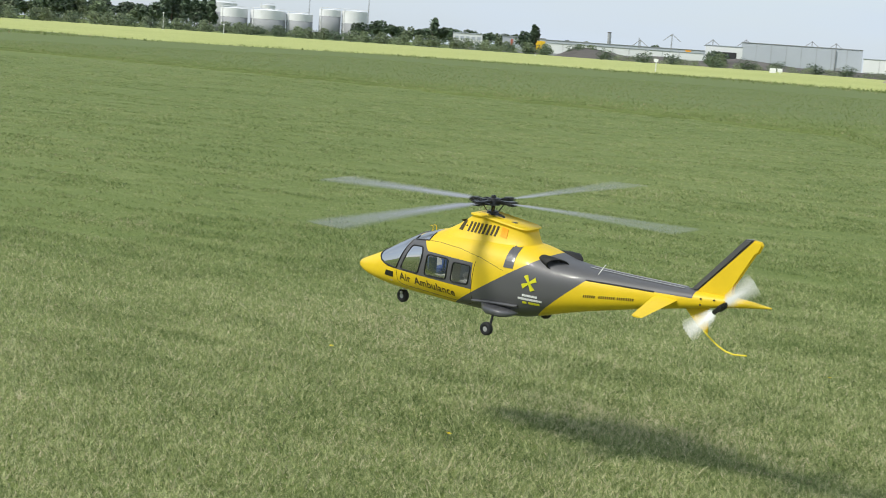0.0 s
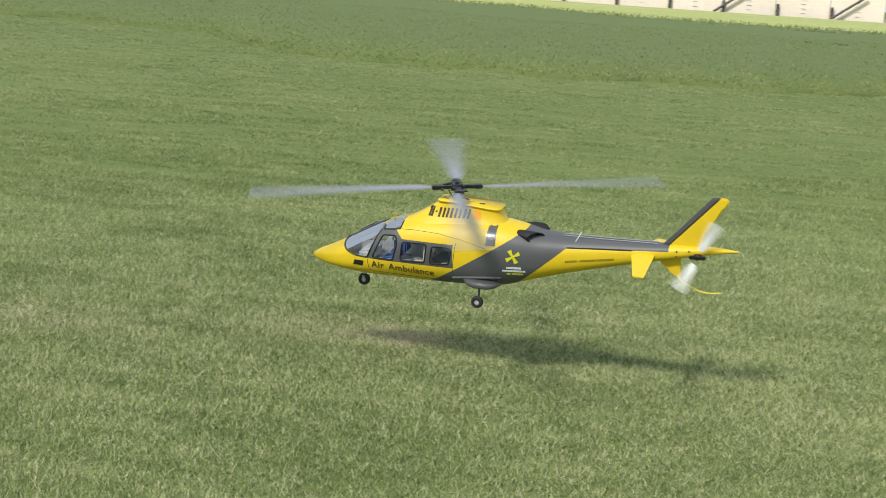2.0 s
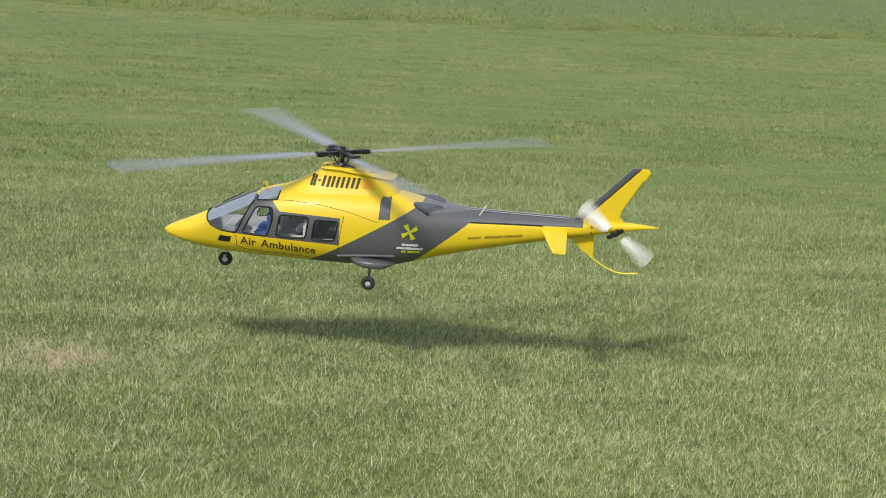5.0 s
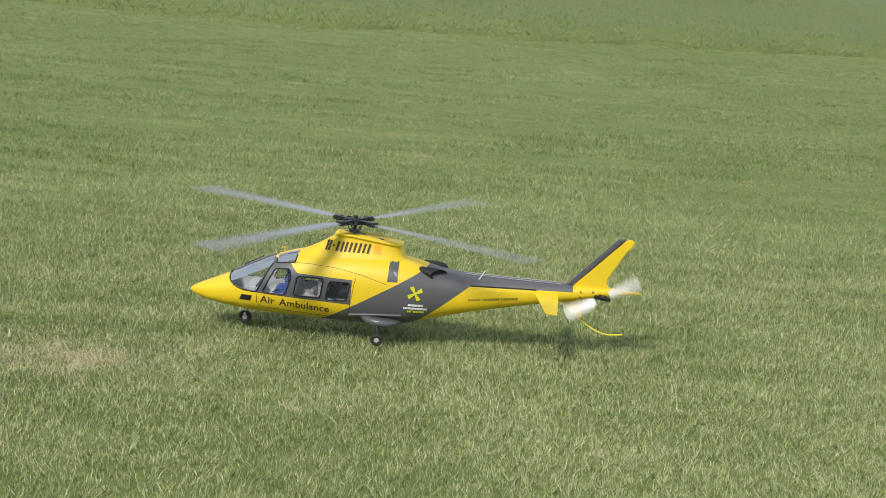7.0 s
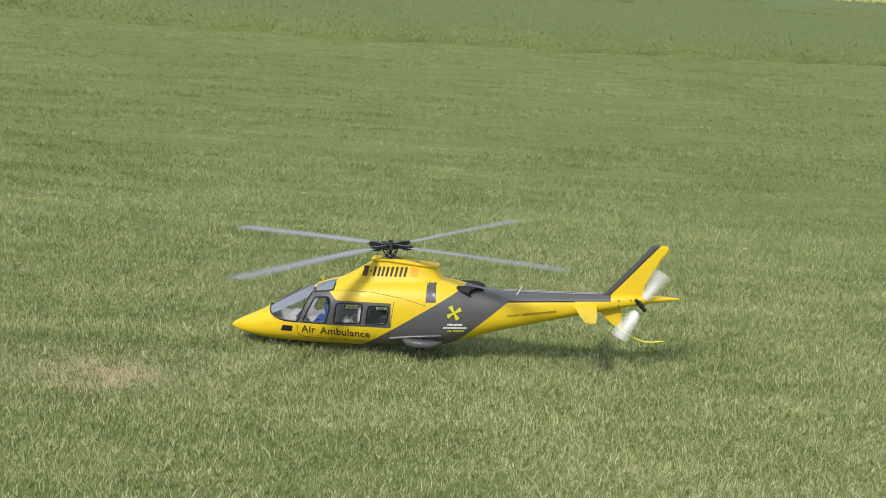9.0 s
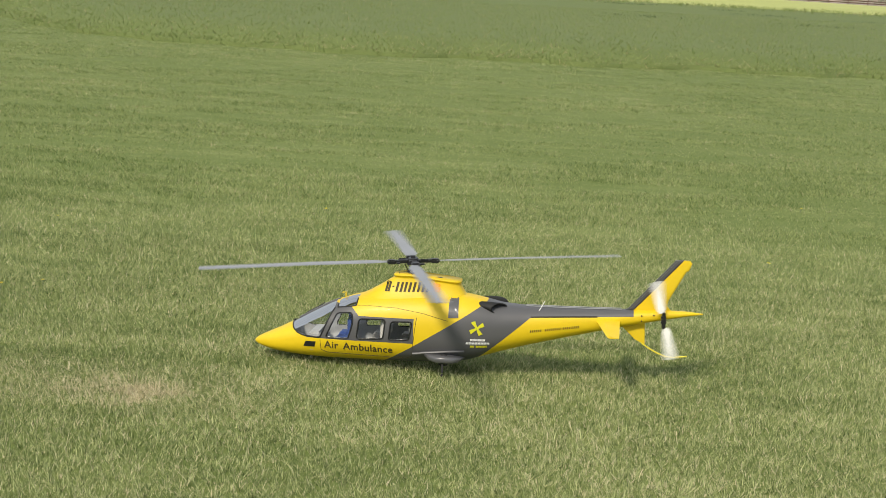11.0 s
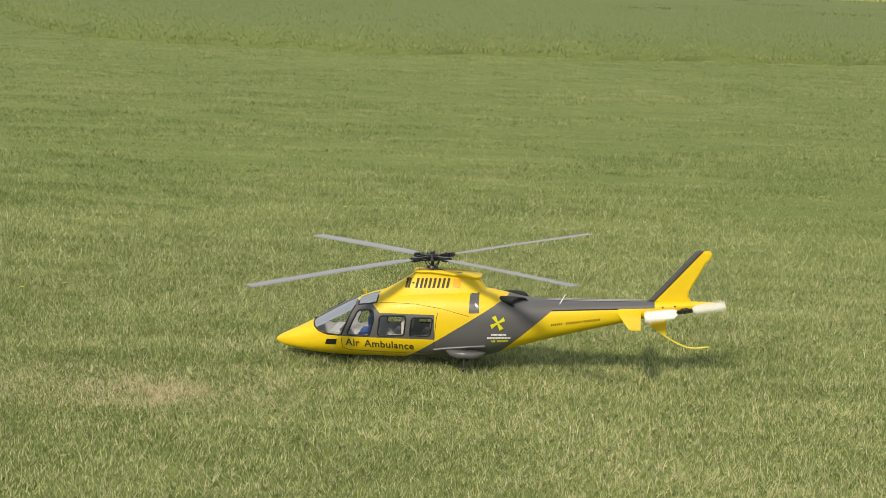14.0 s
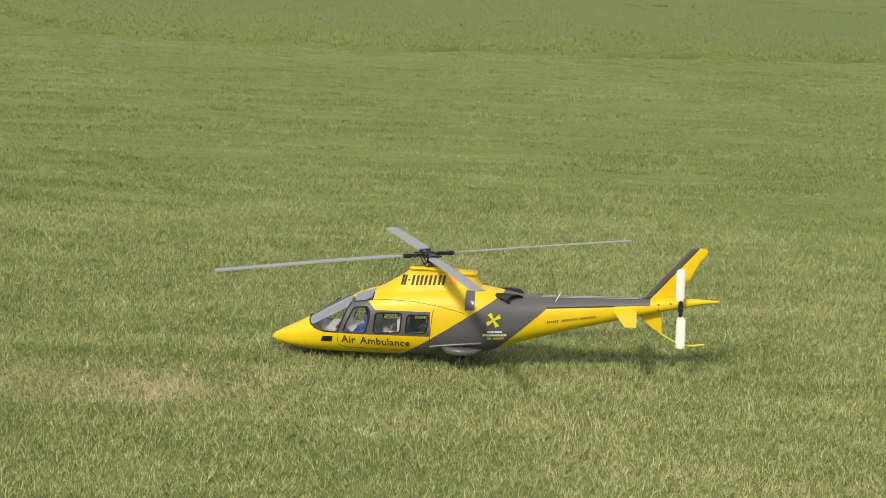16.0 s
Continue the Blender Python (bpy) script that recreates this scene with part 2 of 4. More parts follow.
RUST = mat("rusty_brown_rail", (0.15, 0.095, 0.075), 0.8, 0.2, 0.25, 0.5, 5)
SIGNY = mat("yellow_sign_board", (0.80, 0.50, 0.02), 0.5, 0, 0.08, 0.3, 3)
BLUEC = mat("blue_container_paint", (0.10, 0.28, 0.55), 0.5, 0, 0.15, 0.3, 3)
REDC = mat("rust_red_container_paint", (0.40, 0.12, 0.07), 0.6, 0, 0.15, 0.3, 3)
PETAL = mat("yellow_petals", (0.85, 0.68, 0.03), 0.6, 0, 0.08, 60, 300)


# ---- mesh helpers ----
def part(name, data, material, parent=None, label="", smooth=False):
    """Links a bmesh or a mesh as one object under a thing or a part."""
    if isinstance(data, bmesh.types.BMesh):
        me = bpy.data.meshes.new(name)
        data.to_mesh(me)
        data.free()
    else:
        me = data
    if material and not me.materials:
        me.materials.append(material)
    if smooth:
        me.polygons.foreach_set("use_smooth", [True] * len(me.polygons))
    ob = new(name, me)
    ob.parent = parent
    if label:
        tagged(ob, label)
    return ob


def raw(name, verts, faces):
    me = bpy.data.meshes.new(name)
    me.from_pydata([tuple(v) for v in verts], [], faces)
    me.update()
    return me


def box(bm, c, size, bevel=0.0, m=None):
    r = bmesh.ops.create_cube(bm, size=1, matrix=(m or Matrix()) @ Matrix.Translation(c) @ Matrix.Diagonal((*size, 1)))
    if bevel:
        bmesh.ops.bevel(bm, geom=list({e for v in r["verts"] for e in v.link_edges}), offset=bevel, segments=2, affect="EDGES")
    return bm


def cyl(bm, a, b, r1, r2=None, seg=16, caps=True):
    a, b = Vector(a), Vector(b)
    turn = (b - a).to_track_quat("Z", "Y").to_matrix().to_4x4()
    bmesh.ops.create_cone(bm, cap_ends=caps, segments=seg, radius1=r1, radius2=r1 if r2 is None else r2, depth=(b - a).length, matrix=Matrix.Translation((a + b) / 2) @ turn)
    return bm


def tube(bm, pts, r, seg=6, closed=False):
    """A round bar along a line of points."""
    pts = [Vector(p) for p in pts]
    n = len(pts)
    rings = []
    for i, p in enumerate(pts):
        a = pts[i - 1] if closed or i else p
        b = pts[(i + 1) % n] if closed or i < n - 1 else p
        d = (b - a).normalized()
        u = d.orthogonal().normalized() if not rings else (rings[-1][1] - d * rings[-1][1].dot(d)).normalized()
        v = d.cross(u)
        rings.append(([bm.verts.new(p + r * (math.cos(6.2832 * k / seg) * u + math.sin(6.2832 * k / seg) * v)) for k in range(seg)], u))
    for i in range(n if closed else n - 1):
        A, B = rings[i][0], rings[(i + 1) % n][0]
        for k in range(seg):
            bm.faces.new((A[k], A[(k + 1) % seg], B[(k + 1) % seg], B[k]))
    if not closed:
        bm.faces.new(rings[0][0][::-1])
        bm.faces.new(rings[-1][0])
    return bm


def slab(bm, outline, thick, edge=0.0):
    """A plate in the x-z plane from (s, z) corners, with that thickness across y."""
    top = [bm.verts.new((0.61 - s, thick / 2, z)) for s, z in outline]
    low = [bm.verts.new((0.61 - s, -thick / 2, z)) for s, z in outline]
    bm.faces.new(top)
    bm.faces.new(low[::-1])
    n = len(top)
    for i in range(n):
        bm.faces.new((top[i], low[i], low[(i + 1) % n], top[(i + 1) % n]))
    bmesh.ops.recalc_face_normals(bm, faces=bm.faces)
    if edge:
        bmesh.ops.bevel(bm, geom=[e for e in bm.edges if abs(e.verts[0].co.y - e.verts[1].co.y) < 1e-6], offset=edge, segments=2, affect="EDGES")
    return bm


# ---- ground ----
SOIL = 0.01
EDGE = [(-140, 52), (-46, 43), (-37, 42), (-26.5, 40), (-20, 37.4), (-14, 35.5), (-9.5, 33), (-6.5, 27.2), (-2.6, 25.8), (0.5, 26.2), (3.7, 26.6), (9, 28), (30, 34), (120, 60)]
bm = bmesh.new()
ring = [bm.verts.new((4000 * math.cos(k * math.pi / 32), 4000 * math.sin(k * math.pi / 32), SOIL)) for k in range(64)]
bm.faces.new(ring)
tagged(part("ground", bm, TURF), "mown green grass field reaching the horizon", "ground", kind="structure")


def edge_y(x):
    return float(np.interp(x, [p[0] for p in EDGE], [p[1] for p in EDGE])) + 0.25 * math.sin(x * 1.7) + 0.15 * math.sin(x * 4.3)


# unmown meadow: a sheet a hand higher than the lawn, with a ragged front
xs = np.concatenate([np.linspace(-140, -50, 40), np.linspace(-49.6, 30, 320), np.linspace(31, 120, 40)])
FAR = [(-140, 140), (-110, 104), (-83, 96), (-76, 126), (-50, 138), (-25, 118), (-9, 122), (0, 105), (13, 104), (28, 108), (120, 150)]
verts, faces = [], []
for x in xs:
    y0 = edge_y(x)
    y1 = max(float(np.interp(x, [p[0] for p in FAR], [p[1] for p in FAR])), y0 + 15)
    for k in range(9):
        f = (k / 8) ** 1.6
        z = SOIL if k == 0 else 0.075 + 0.03 * noise.noise((x * 0.6, (y0 + f * (y1 - y0)) * 0.3, 0))
        verts.append((x, y0 + (0.06 if k == 1 else f * (y1 - y0)), z))
for i in range(len(xs) - 1):
    for k in range(8):
        a = i * 9 + k
        faces.append((a, a + 9, a + 10, a + 1))
tagged(part("meadow", raw("meadow", verts, faces), ROUGH, smooth=True), "unmown rough green meadow beyond the lawn", "meadow", kind="structure")

# the far strip of meadow, with sunlight painted in by a brighter colour
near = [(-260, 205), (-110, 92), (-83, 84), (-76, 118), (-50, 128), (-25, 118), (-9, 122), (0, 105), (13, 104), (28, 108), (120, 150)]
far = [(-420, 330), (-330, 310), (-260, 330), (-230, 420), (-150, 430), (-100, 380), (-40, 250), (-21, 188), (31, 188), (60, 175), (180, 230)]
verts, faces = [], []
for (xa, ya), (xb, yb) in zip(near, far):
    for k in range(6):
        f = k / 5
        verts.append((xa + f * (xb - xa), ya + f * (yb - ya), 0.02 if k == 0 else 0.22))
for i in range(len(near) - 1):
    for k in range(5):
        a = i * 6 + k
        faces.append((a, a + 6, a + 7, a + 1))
tagged(part("meadow_strip", raw("meadow_strip", verts, faces), SUNLIT), "far meadow strip before the scrub, coloured bright yellow-green as sunlit", "meadow", kind="structure")


def blades(name, label, material, places, height, width, lean, segs, rng, base=SOIL):
    """Grass: bent, tapering blades at the given places, in one mesh."""
    n = len(places)
    a = rng.uniform(0, 2 * np.pi, n)
    h = height * rng.uniform(0.55, 1.25, n)
    w = width * rng.uniform(0.6, 1.3, n)
    ln = lean * rng.uniform(0.2, 1.6, n) * h
    la = rng.uniform(0, 2 * np.pi, n)
    side = np.stack([np.cos(a), np.sin(a), 0 * a], 1) * w[:, None] / 2
    off = np.stack([np.cos(la), np.sin(la), 0 * la], 1) * ln[:, None]
    p = np.column_stack([places, np.full(n, base)])
    up = np.array([0, 0, 1.0])
    if segs == 1:
        v = np.stack([p - side, p + side, p + off + h[:, None] * up], 1).reshape(-1, 3)
        f = np.arange(3 * n)
        start, total, per = np.arange(n) * 3, n, 3
    else:
        mid = p + 0.35 * off + 0.6 * h[:, None] * up
        v = np.stack([p - side, p + side, mid + 0.8 * side, mid - 0.8 * side, p + off + h[:, None] * up], 1).reshape(-1, 3)
        b = np.arange(n)[:, None] * 5
        f = np.concatenate([b + [0, 1, 2], b + [0, 2, 3], b + [3, 2, 4]], 1).reshape(-1)
        total = 3 * n
    me = bpy.data.meshes.new(name)
    me.vertices.add(len(v))
    me.vertices.foreach_set("co", v.astype(np.float32).ravel())
    me.loops.add(len(f))
    me.loops.foreach_set("vertex_index", f.astype(np.int32))
    me.polygons.add(total)
    me.polygons.foreach_set("loop_start", (np.arange(total) * 3).astype(np.int32))
    me.polygons.foreach_set("loop_total", np.full(total, 3, dtype=np.int32))
    me.update(calc_edges=True)
    return tagged(part(name, me, material), label, "grass", kind="stuff")


rng = np.random.default_rng(7)


def sector(n, r0, r1, a0, a1, cx=-0.2, cy=-0.6):
    """Even places in a ring sector of the field; angles in degrees clockwise from +y."""
    r = np.sqrt(rng.uniform(r0 * r0, r1 * r1, n))
    a = np.radians(rng.uniform(a0, a1, n))
    return np.column_stack([cx + r * np.sin(a), cy + r * np.cos(a)])


def round_about(n, r1):
    """Places that are dense before the camera and thin out beside, behind and under it."""
    p = sector(n, 0.3, r1, -180, 180)
    a = np.degrees(np.arctan2(p[:, 0] + 0.2, p[:, 1] + 0.6))
    off = np.maximum(np.maximum(-50 - a, a - 26), 0) / 40 + np.maximum(3.0 - np.hypot(p[:, 0] + 0.2, p[:, 1] + 0.6), 0) / 3.0
    r = np.hypot(p[:, 0] + 0.2, p[:, 1] + 0.6)
    return p[rng.uniform(0, 1, len(p)) < np.clip(1 - off, 0, 1) ** 1.5 * np.interp(r, (5.2, 7.6, r1), (1.0, 0.5, 0.0))]


def relief(p, longest, shortest, stretch=1.0, seed=5):
    """Uneven growth, from 0 to 1: many crossing waves of random direction and length."""
    r = np.random.default_rng(seed)
    f = np.zeros(len(p))
    for _ in range(14):
        k = 2 * np.pi / math.exp(r.uniform(math.log(shortest), math.log(longest)))
        d = r.uniform(0, 2 * np.pi)
        f += np.sin(p[:, 0] * k * math.cos(d) / stretch + p[:, 1] * k * math.sin(d) + r.uniform(0, 6.28))
    return np.clip(0.5 + f / 6.0, 0, 1)


LAWN = "short mown green grass with dry straw blades"
p = round_about(12000000, 10.8)
g = relief(p, 0.085, 0.014)
p = p[rng.uniform(0, 1, len(p)) < 0.2 + 0.8 * g]
g = relief(p, 0.085, 0.014)
blades("lawn_grass", LAWN, GRASS, p, 0.007 + 0.023 * g, 0.0025, 0.75, 1, rng)
p = sector(40000, 3.2, 8.8, -50, 24)
blades("lawn_grass", LAWN, GRASS, p[rng.uniform(0, 1, len(p)) < relief(p, 0.5, 0.1)], 0.028, 0.0028, 1.1, 2, rng)
# cut stalks lying on the turf, thickest on the worn patches
p = sector(60000, 3.2, 9.5, -50, 26)
p = p[rng.uniform(0, 1, len(p)) < relief(p, 1.6, 0.25, 1.0, 8) ** 2]
blades("cut_grass", "dry cut stalks lying on the mown lawn", HAY, p, 0.007, 0.0018, 5.5, 1, rng, 0.024)
p = np.concatenate([rng.normal(0, 1, (n, 2)) * (rx, ry) + (x, y) for x, y, rx, ry, n in ((-0.98, 5.12, 0.30, 0.16, 1500), (-1.35, 5.2, 0.35, 0.2, 900), (-2.6, 4.9, 0.4, 0.2, 800), (0.5, 4.6, 0.5, 0.2, 300), (-4.3, 5.9, 0.6, 0.3, 1500), (-0.5, 5.8, 0.4, 0.2, 350), (-8.0, 7.8, 0.5, 0.4, 700), (-7.6, 9.4, 0.6, 0.4, 600))])
blades("cut_grass", "dry cut stalks lying on a worn patch", HAY, p, 0.009, 0.0020, 6.0, 1, rng, 0.022)
# the lawn beyond: fewer and broader blades with distance, in faint mowing streaks
q = 1700000
r = (5.2 ** -0.2 - rng.uniform(0, 1, q) * (5.2 ** -0.2 - 56.0 ** -0.2)) ** -5.0
r = r[rng.uniform(0, 1, q) < np.interp(r, (5.4, 9.5), (0.0, 1.0))]
a = np.radians(rng.uniform(-54, 30, len(r)))
p = np.column_stack([-0.2 + r * np.sin(a), -0.6 + r * np.cos(a)])
g = 0.5 * relief(p, 0.9, 0.14, 2.2, 11) + 0.5 * relief(p, 3.5, 0.6, 4.0, 12)
ok = (rng.uniform(0, 1, len(p)) < 0.25 + 0.75 * np.clip(2.2 * g - 0.6, 0, 1)) & (p[:, 1] < np.array([edge_y(x) for x in p[:, 0]]))
p, g = p[ok], g[ok]
r = np.hypot(p[:, 0] + 0.2, p[:, 1] + 0.6)
blades("lawn_grass", LAWN, GRASS_MID, p, 0.008 + 0.024 * g, 0.0040 * np.maximum(0.8, r / 10.0), 0.9, 1, rng)
# tall stalks along the front of the meadow and thinly over it
ex = rng.uniform(-48, 26, 30000)
ed = np.abs(rng.normal(0, 0.8, 30000))
blades("meadow_grass", "tall unmown grass at the meadow edge", STALK, np.column_stack([ex, np.array([edge_y(x) for x in ex]) + ed]), 0.10, 0.022, 1.1, 1, rng)
ex = rng.uniform(-60, 30, 100000)
ed = rng.uniform(0, 1, 100000) ** 1.5 * 45
blades("meadow_grass", "tall unmown grass of the rough meadow", STALK, np.column_stack([ex, np.array([edge_y(x) for x in ex]) + ed]), 0.06, 0.022, 1.2, 1, rng, 0.075)


# dark weeds in clumps on the far meadow
wc = np.column_stack([rng.uniform(8, 46, 40), rng.uniform(58, 101, 40)])
wp = np.concatenate([c + rng.normal(0, 1, (60, 2)) * (0.9, 0.6) for c in wc])
wn_ = np.array(near)
wx = rng.uniform(-100, 60, 9000)
wy = np.interp(wx, wn_[:, 0], wn_[:, 1]) + rng.normal(0, 5, 9000)
blades("meadow_grass", "tall grass along the front of the sunlit-coloured meadow strip", STALK, np.column_stack([wx, wy]), 0.26, 0.10, 0.8, 1, rng)
blades("meadow_weeds", "dark weeds growing in clumps on the meadow", WEED, wp, 0.13, 0.12, 1.5, 1, rng)


# ---- model helicopter ----
# stations from the nose tip: s, bottom, top, half width
SECT = [(0.0, 0.084, 0.094, 0.006), (0.012, 0.076, 0.104, 0.02), (0.035, 0.068, 0.117, 0.037), (0.08, 0.058, 0.137, 0.06), (0.15, 0.05, 0.172, 0.086), (0.22, 0.045, 0.213, 0.103), (0.30, 0.043, 0.256, 0.116), (0.38, 0.043, 0.287, 0.122),
        (0.46, 0.043, 0.305, 0.125), (0.55, 0.044, 0.314, 0.127), (0.65, 0.046, 0.318, 0.127), (0.75, 0.05, 0.317, 0.125), (0.82, 0.06, 0.311, 0.121), (0.88, 0.078, 0.3, 0.112), (0.95, 0.101, 0.284, 0.099), (1.05, 0.13, 0.277, 0.08),
        (1.2, 0.168, 0.278, 0.062), (1.35, 0.204, 0.281, 0.048), (1.48, 0.234, 0.284, 0.036), (1.56, 0.251, 0.286, 0.027), (1.64, 0.267, 0.286, 0.015), (1.702, 0.277, 0.281, 0.002)]
NS, NR, POW = 520, 160, 2.5
_s = np.array([q[0] for q in SECT])
_grid = np.linspace(0, 1.702, 1200)
_k = np.exp(-0.5 * (np.arange(-20, 21) / 8.0) ** 2)
_k /= _k.sum()
_tab = []
for c in (1, 2, 3):
    v = np.interp(_grid, _s, [q[c] for q in SECT])
    sm = np.convolve(np.pad(v, 20, mode="edge"), _k, "valid")
    f = np.clip(_grid / 0.06, 0, 1)
    _tab.append(v * (1 - f) + sm * f)


def sect(s):
    return tuple(float(np.interp(s, _grid, v)) for v in _tab)


def skin(s, z):
    """Half width of the hull at station s and height z."""
    b, t, w = sect(s)
    u = min(abs(2 * (z - (b + t) / 2) / (t - b)), 0.999)
    return w * (1 - u ** POW) ** (1 / POW)


def inside(poly, s, z):
    hit = False
    for (s0, z0), (s1, z1) in zip(poly, poly[1:] + poly[:1]):
        if (z0 > z) != (z1 > z) and s < (s1 - s0) * (z - z0) / (z1 - z0) + s0:
            hit = not hit
    return hit


def rounded(corners, r, n=5):
    """An outline with rounded corners."""
    out = []
    for k, c in enumerate(corners):
        c, p, q = Vector(c), Vector(corners[k - 1]), Vector(corners[(k + 1) % len(corners)])
        a, b = c + (p - c).normalized() * r, c + (q - c).normalized() * r
        for i in range(n + 1):
            f = i / n
            v = a * (1 - f) ** 2 + c * 2 * f * (1 - f) + b * f * f
            out.append((v.x, v.y))
    return out


WINDSCREEN_EDGE = [(0.150, 0.178), (0.163, 0.160), (0.180, 0.148), (0.205, 0.140), (0.262, 0.136), (0.272, 0.139), (0.310, 0.225), (0.322, 0.247)]
WINDOWS = {
    "windscreen": WINDSCREEN_EDGE + [(0.322, 0.31), (0.15, 0.31)],
    "roof_window": [(0.333, 0.250), (0.405, 0.262), (0.410, 0.31), (0.333, 0.31)],
    "cockpit_window": rounded([(0.293, 0.139), (0.334, 0.232), (0.392, 0.238), (0.398, 0.205), (0.380, 0.139)], 0.012),
    "cabin_window": rounded([(0.412, 0.141), (0.421, 0.217), (0.521, 0.220), (0.513, 0.146)], 0.012),
    "rear_window": rounded([(0.534, 0.143), (0.543, 0.214), (0.622, 0.216), (0.612, 0.148)], 0.012),
}


def hull_pieces():
    """The lofted hull, less its window openings, and the panes that fill them."""
    ss = 1.702 * (0.5 - 0.5 * np.cos(np.pi * np.clip(np.linspace(0, 1, NS) * 1.0, 0, 1))) * 0.35 + np.linspace(0, 1.702, NS) * 0.65
    ang = np.linspace(0, 2 * np.pi, NR, endpoint=False)
    verts = []
    for s in ss:
        b, t, w = sect(s)
        cy, cz = np.cos(ang), np.sin(ang)
        y = w * np.sign(cy) * np.abs(cy) ** (2 / POW)
        z = (b + t) / 2 + (t - b) / 2 * np.sign(cz) * np.abs(cz) ** (2 / POW)
        verts += [(0.61 - s, a, c) for a, c in zip(y, z)]
    faces = {"hull": []}
    for i in range(NS - 1):
        for k in range(NR):
            q = (i * NR + k, i * NR + (k + 1) % NR, (i + 1) * NR + (k + 1) % NR, (i + 1) * NR + k)
            c = np.mean([verts[j] for j in q], axis=0)
            s, name = 0.61 - c[0], "hull"
            if 0.14 < s < 0.63 and c[2] > 0.13:
                for w, poly in WINDOWS.items():
                    if inside(poly, s, c[2]) and not (w == "roof_window" and abs(c[1]) < 0.018):
                        name = w if w == "windscreen" else w + ("_l" if c[1] > 0 else "_r")
            faces.setdefault(name, []).append(q)
    ring0, ring1 = (int(np.searchsorted(ss, v)) for v in (0.14, 0.645))
    faces["lining"] = [q for q in faces["hull"] if ring0 * NR <= q[0] < ring1 * NR]
    faces["hull"] += [tuple(range(NR - 1, -1, -1)), tuple((NS - 1) * NR + k for k in range(NR))]
    out = {}
    for name, fs in faces.items():
        used = sorted({j for q in fs for j in q})
        idx = {j: n for n, j in enumerate(used)}
        lin = name == "lining"
        out[name] = raw(name, [(verts[j][0], verts[j][1] * 0.955, 0.165 + (verts[j][2] - 0.165) * 0.955) if lin else verts[j] for j in used], [tuple(idx[j] for j in q) for q in fs])
    return out


def on_skin(points, lift=0.0012, side=1, fn=None):
    fn = fn or skin
    return [(0.61 - s, side * (fn(s, z) + lift), z) for s, z in points]


def dense(poly, n=6, closed=True):
    out = []
    seq = list(zip(poly, poly[1:] + poly[:1])) if closed else list(zip(poly, poly[1:]))
    for a, b in seq:
        out += [(a[0] + (b[0] - a[0]) * k / n, a[1] + (b[1] - a[1]) * k / n) for k in range(n)]
    return out if closed else out + [poly[-1]]


def patch(poly, lift=0.0015, side=1, fn=None, rings=4, n=6):
    """A thin plate that follows the skin, from its outline in station and height."""
    p = dense(poly, n)
    c = np.mean(poly, axis=0)
    bm = bmesh.new()
    mid = bm.verts.new(on_skin([tuple(c)], lift, side, fn)[0])
    prev = None
    for r in range(1, rings + 1):
        cur = [bm.verts.new(v) for v in on_skin([(c[0] + (a - c[0]) * r / rings, c[1] + (b - c[1]) * r / rings) for a, b in p], lift, side, fn)]
        for i in range(len(cur)):
            j = (i + 1) % len(cur)
            bm.faces.new((mid, cur[i], cur[j]) if prev is None else (prev[i], cur[i], cur[j], prev[j]))
        prev = cur
    skirt = [bm.verts.new(v) for v in on_skin(p, -0.001, side, fn)]
    for i in range(len(p)):
        j = (i + 1) % len(p)
        bm.faces.new((prev[i], skirt[i], skirt[j], prev[j]))
    bmesh.ops.recalc_face_normals(bm, faces=bm.faces)
    return bm


def lettering(text, s0, z0, length, slope, fn=None, lift=0.0014, thick=0.0):
    """Letters laid on the skin, from s0 towards the tail."""
    cu = bpy.data.curves.new("letters", "FONT")
    cu.body, cu.size, cu.offset = text, 1.0, thick
    cu.resolution_u = 3
    cu.space_word, cu.space_character = 1.5, 1.05
    ob = new("letters", cu)
    me = bpy.data.meshes.new_from_object(ob.evaluated_get(bpy.context.evaluated_depsgraph_get()))
    bpy.data.objects.remove(ob)
    xs_ = [v.co.x for v in me.vertices]
    k = length / (max(xs_) - min(xs_))
    x0 = min(xs_)
    for v in me.vertices:
        s, z = s0 + (v.co.x - x0) * k, z0 + v.co.y * k + (v.co.x - x0) * k * slope
        v.co = on_skin([(s, z)], lift, 1, fn)[0]
    return me


def cowling():
    bm = bmesh.new()
    rows, N = [], 72
    for q in range(15):
        f = q / 12
        row = []
        for k in range(N):
            a = 2 * math.pi * k / N
            g = min(f, 1.0)
            cb, lb, wb, pb = 0.60, 0.245, 0.100, 3.0
            ct, lt, wt, pt = 0.665, 0.122, 0.05, 5.0
            lip = 0.007 if f > 1 else 0.0
            sx = lambda c, l_, p: c - l_ * math.copysign(abs(math.cos(a)) ** (2 / p), math.cos(a))
            sy = lambda w, p: w * math.copysign(abs(math.sin(a)) ** (2 / p), math.sin(a))
            e = g ** 0.8
            s = sx(cb, lb, pb) * (1 - e) + sx(ct, lt + lip, pt) * e
            y = sy(wb, pb) * (1 - g) + sy(wt + lip, pt) * g
            y -= math.copysign(0.011 * math.sin(math.pi * g), y) if abs(y) > 0.01 else 0
            ztop = 0.374 - 0.10 * max(s - 0.6, 0) - 0.05 * max(0.6 - s, 0)
            z = 0.272 * (1 - g) + ztop * g + (0.0 if f <= 1 else 0.004 * (f - 1) * 12)
            row.append(bm.verts.new((0.61 - s, y, z)))
        rows.append(row)
    for A, B in zip(rows, rows[1:]):
        for k in range(N):
            bm.faces.new((A[k], A[(k + 1) % N], B[(k + 1) % N], B[k]))
    bm.faces.new(rows[-1])
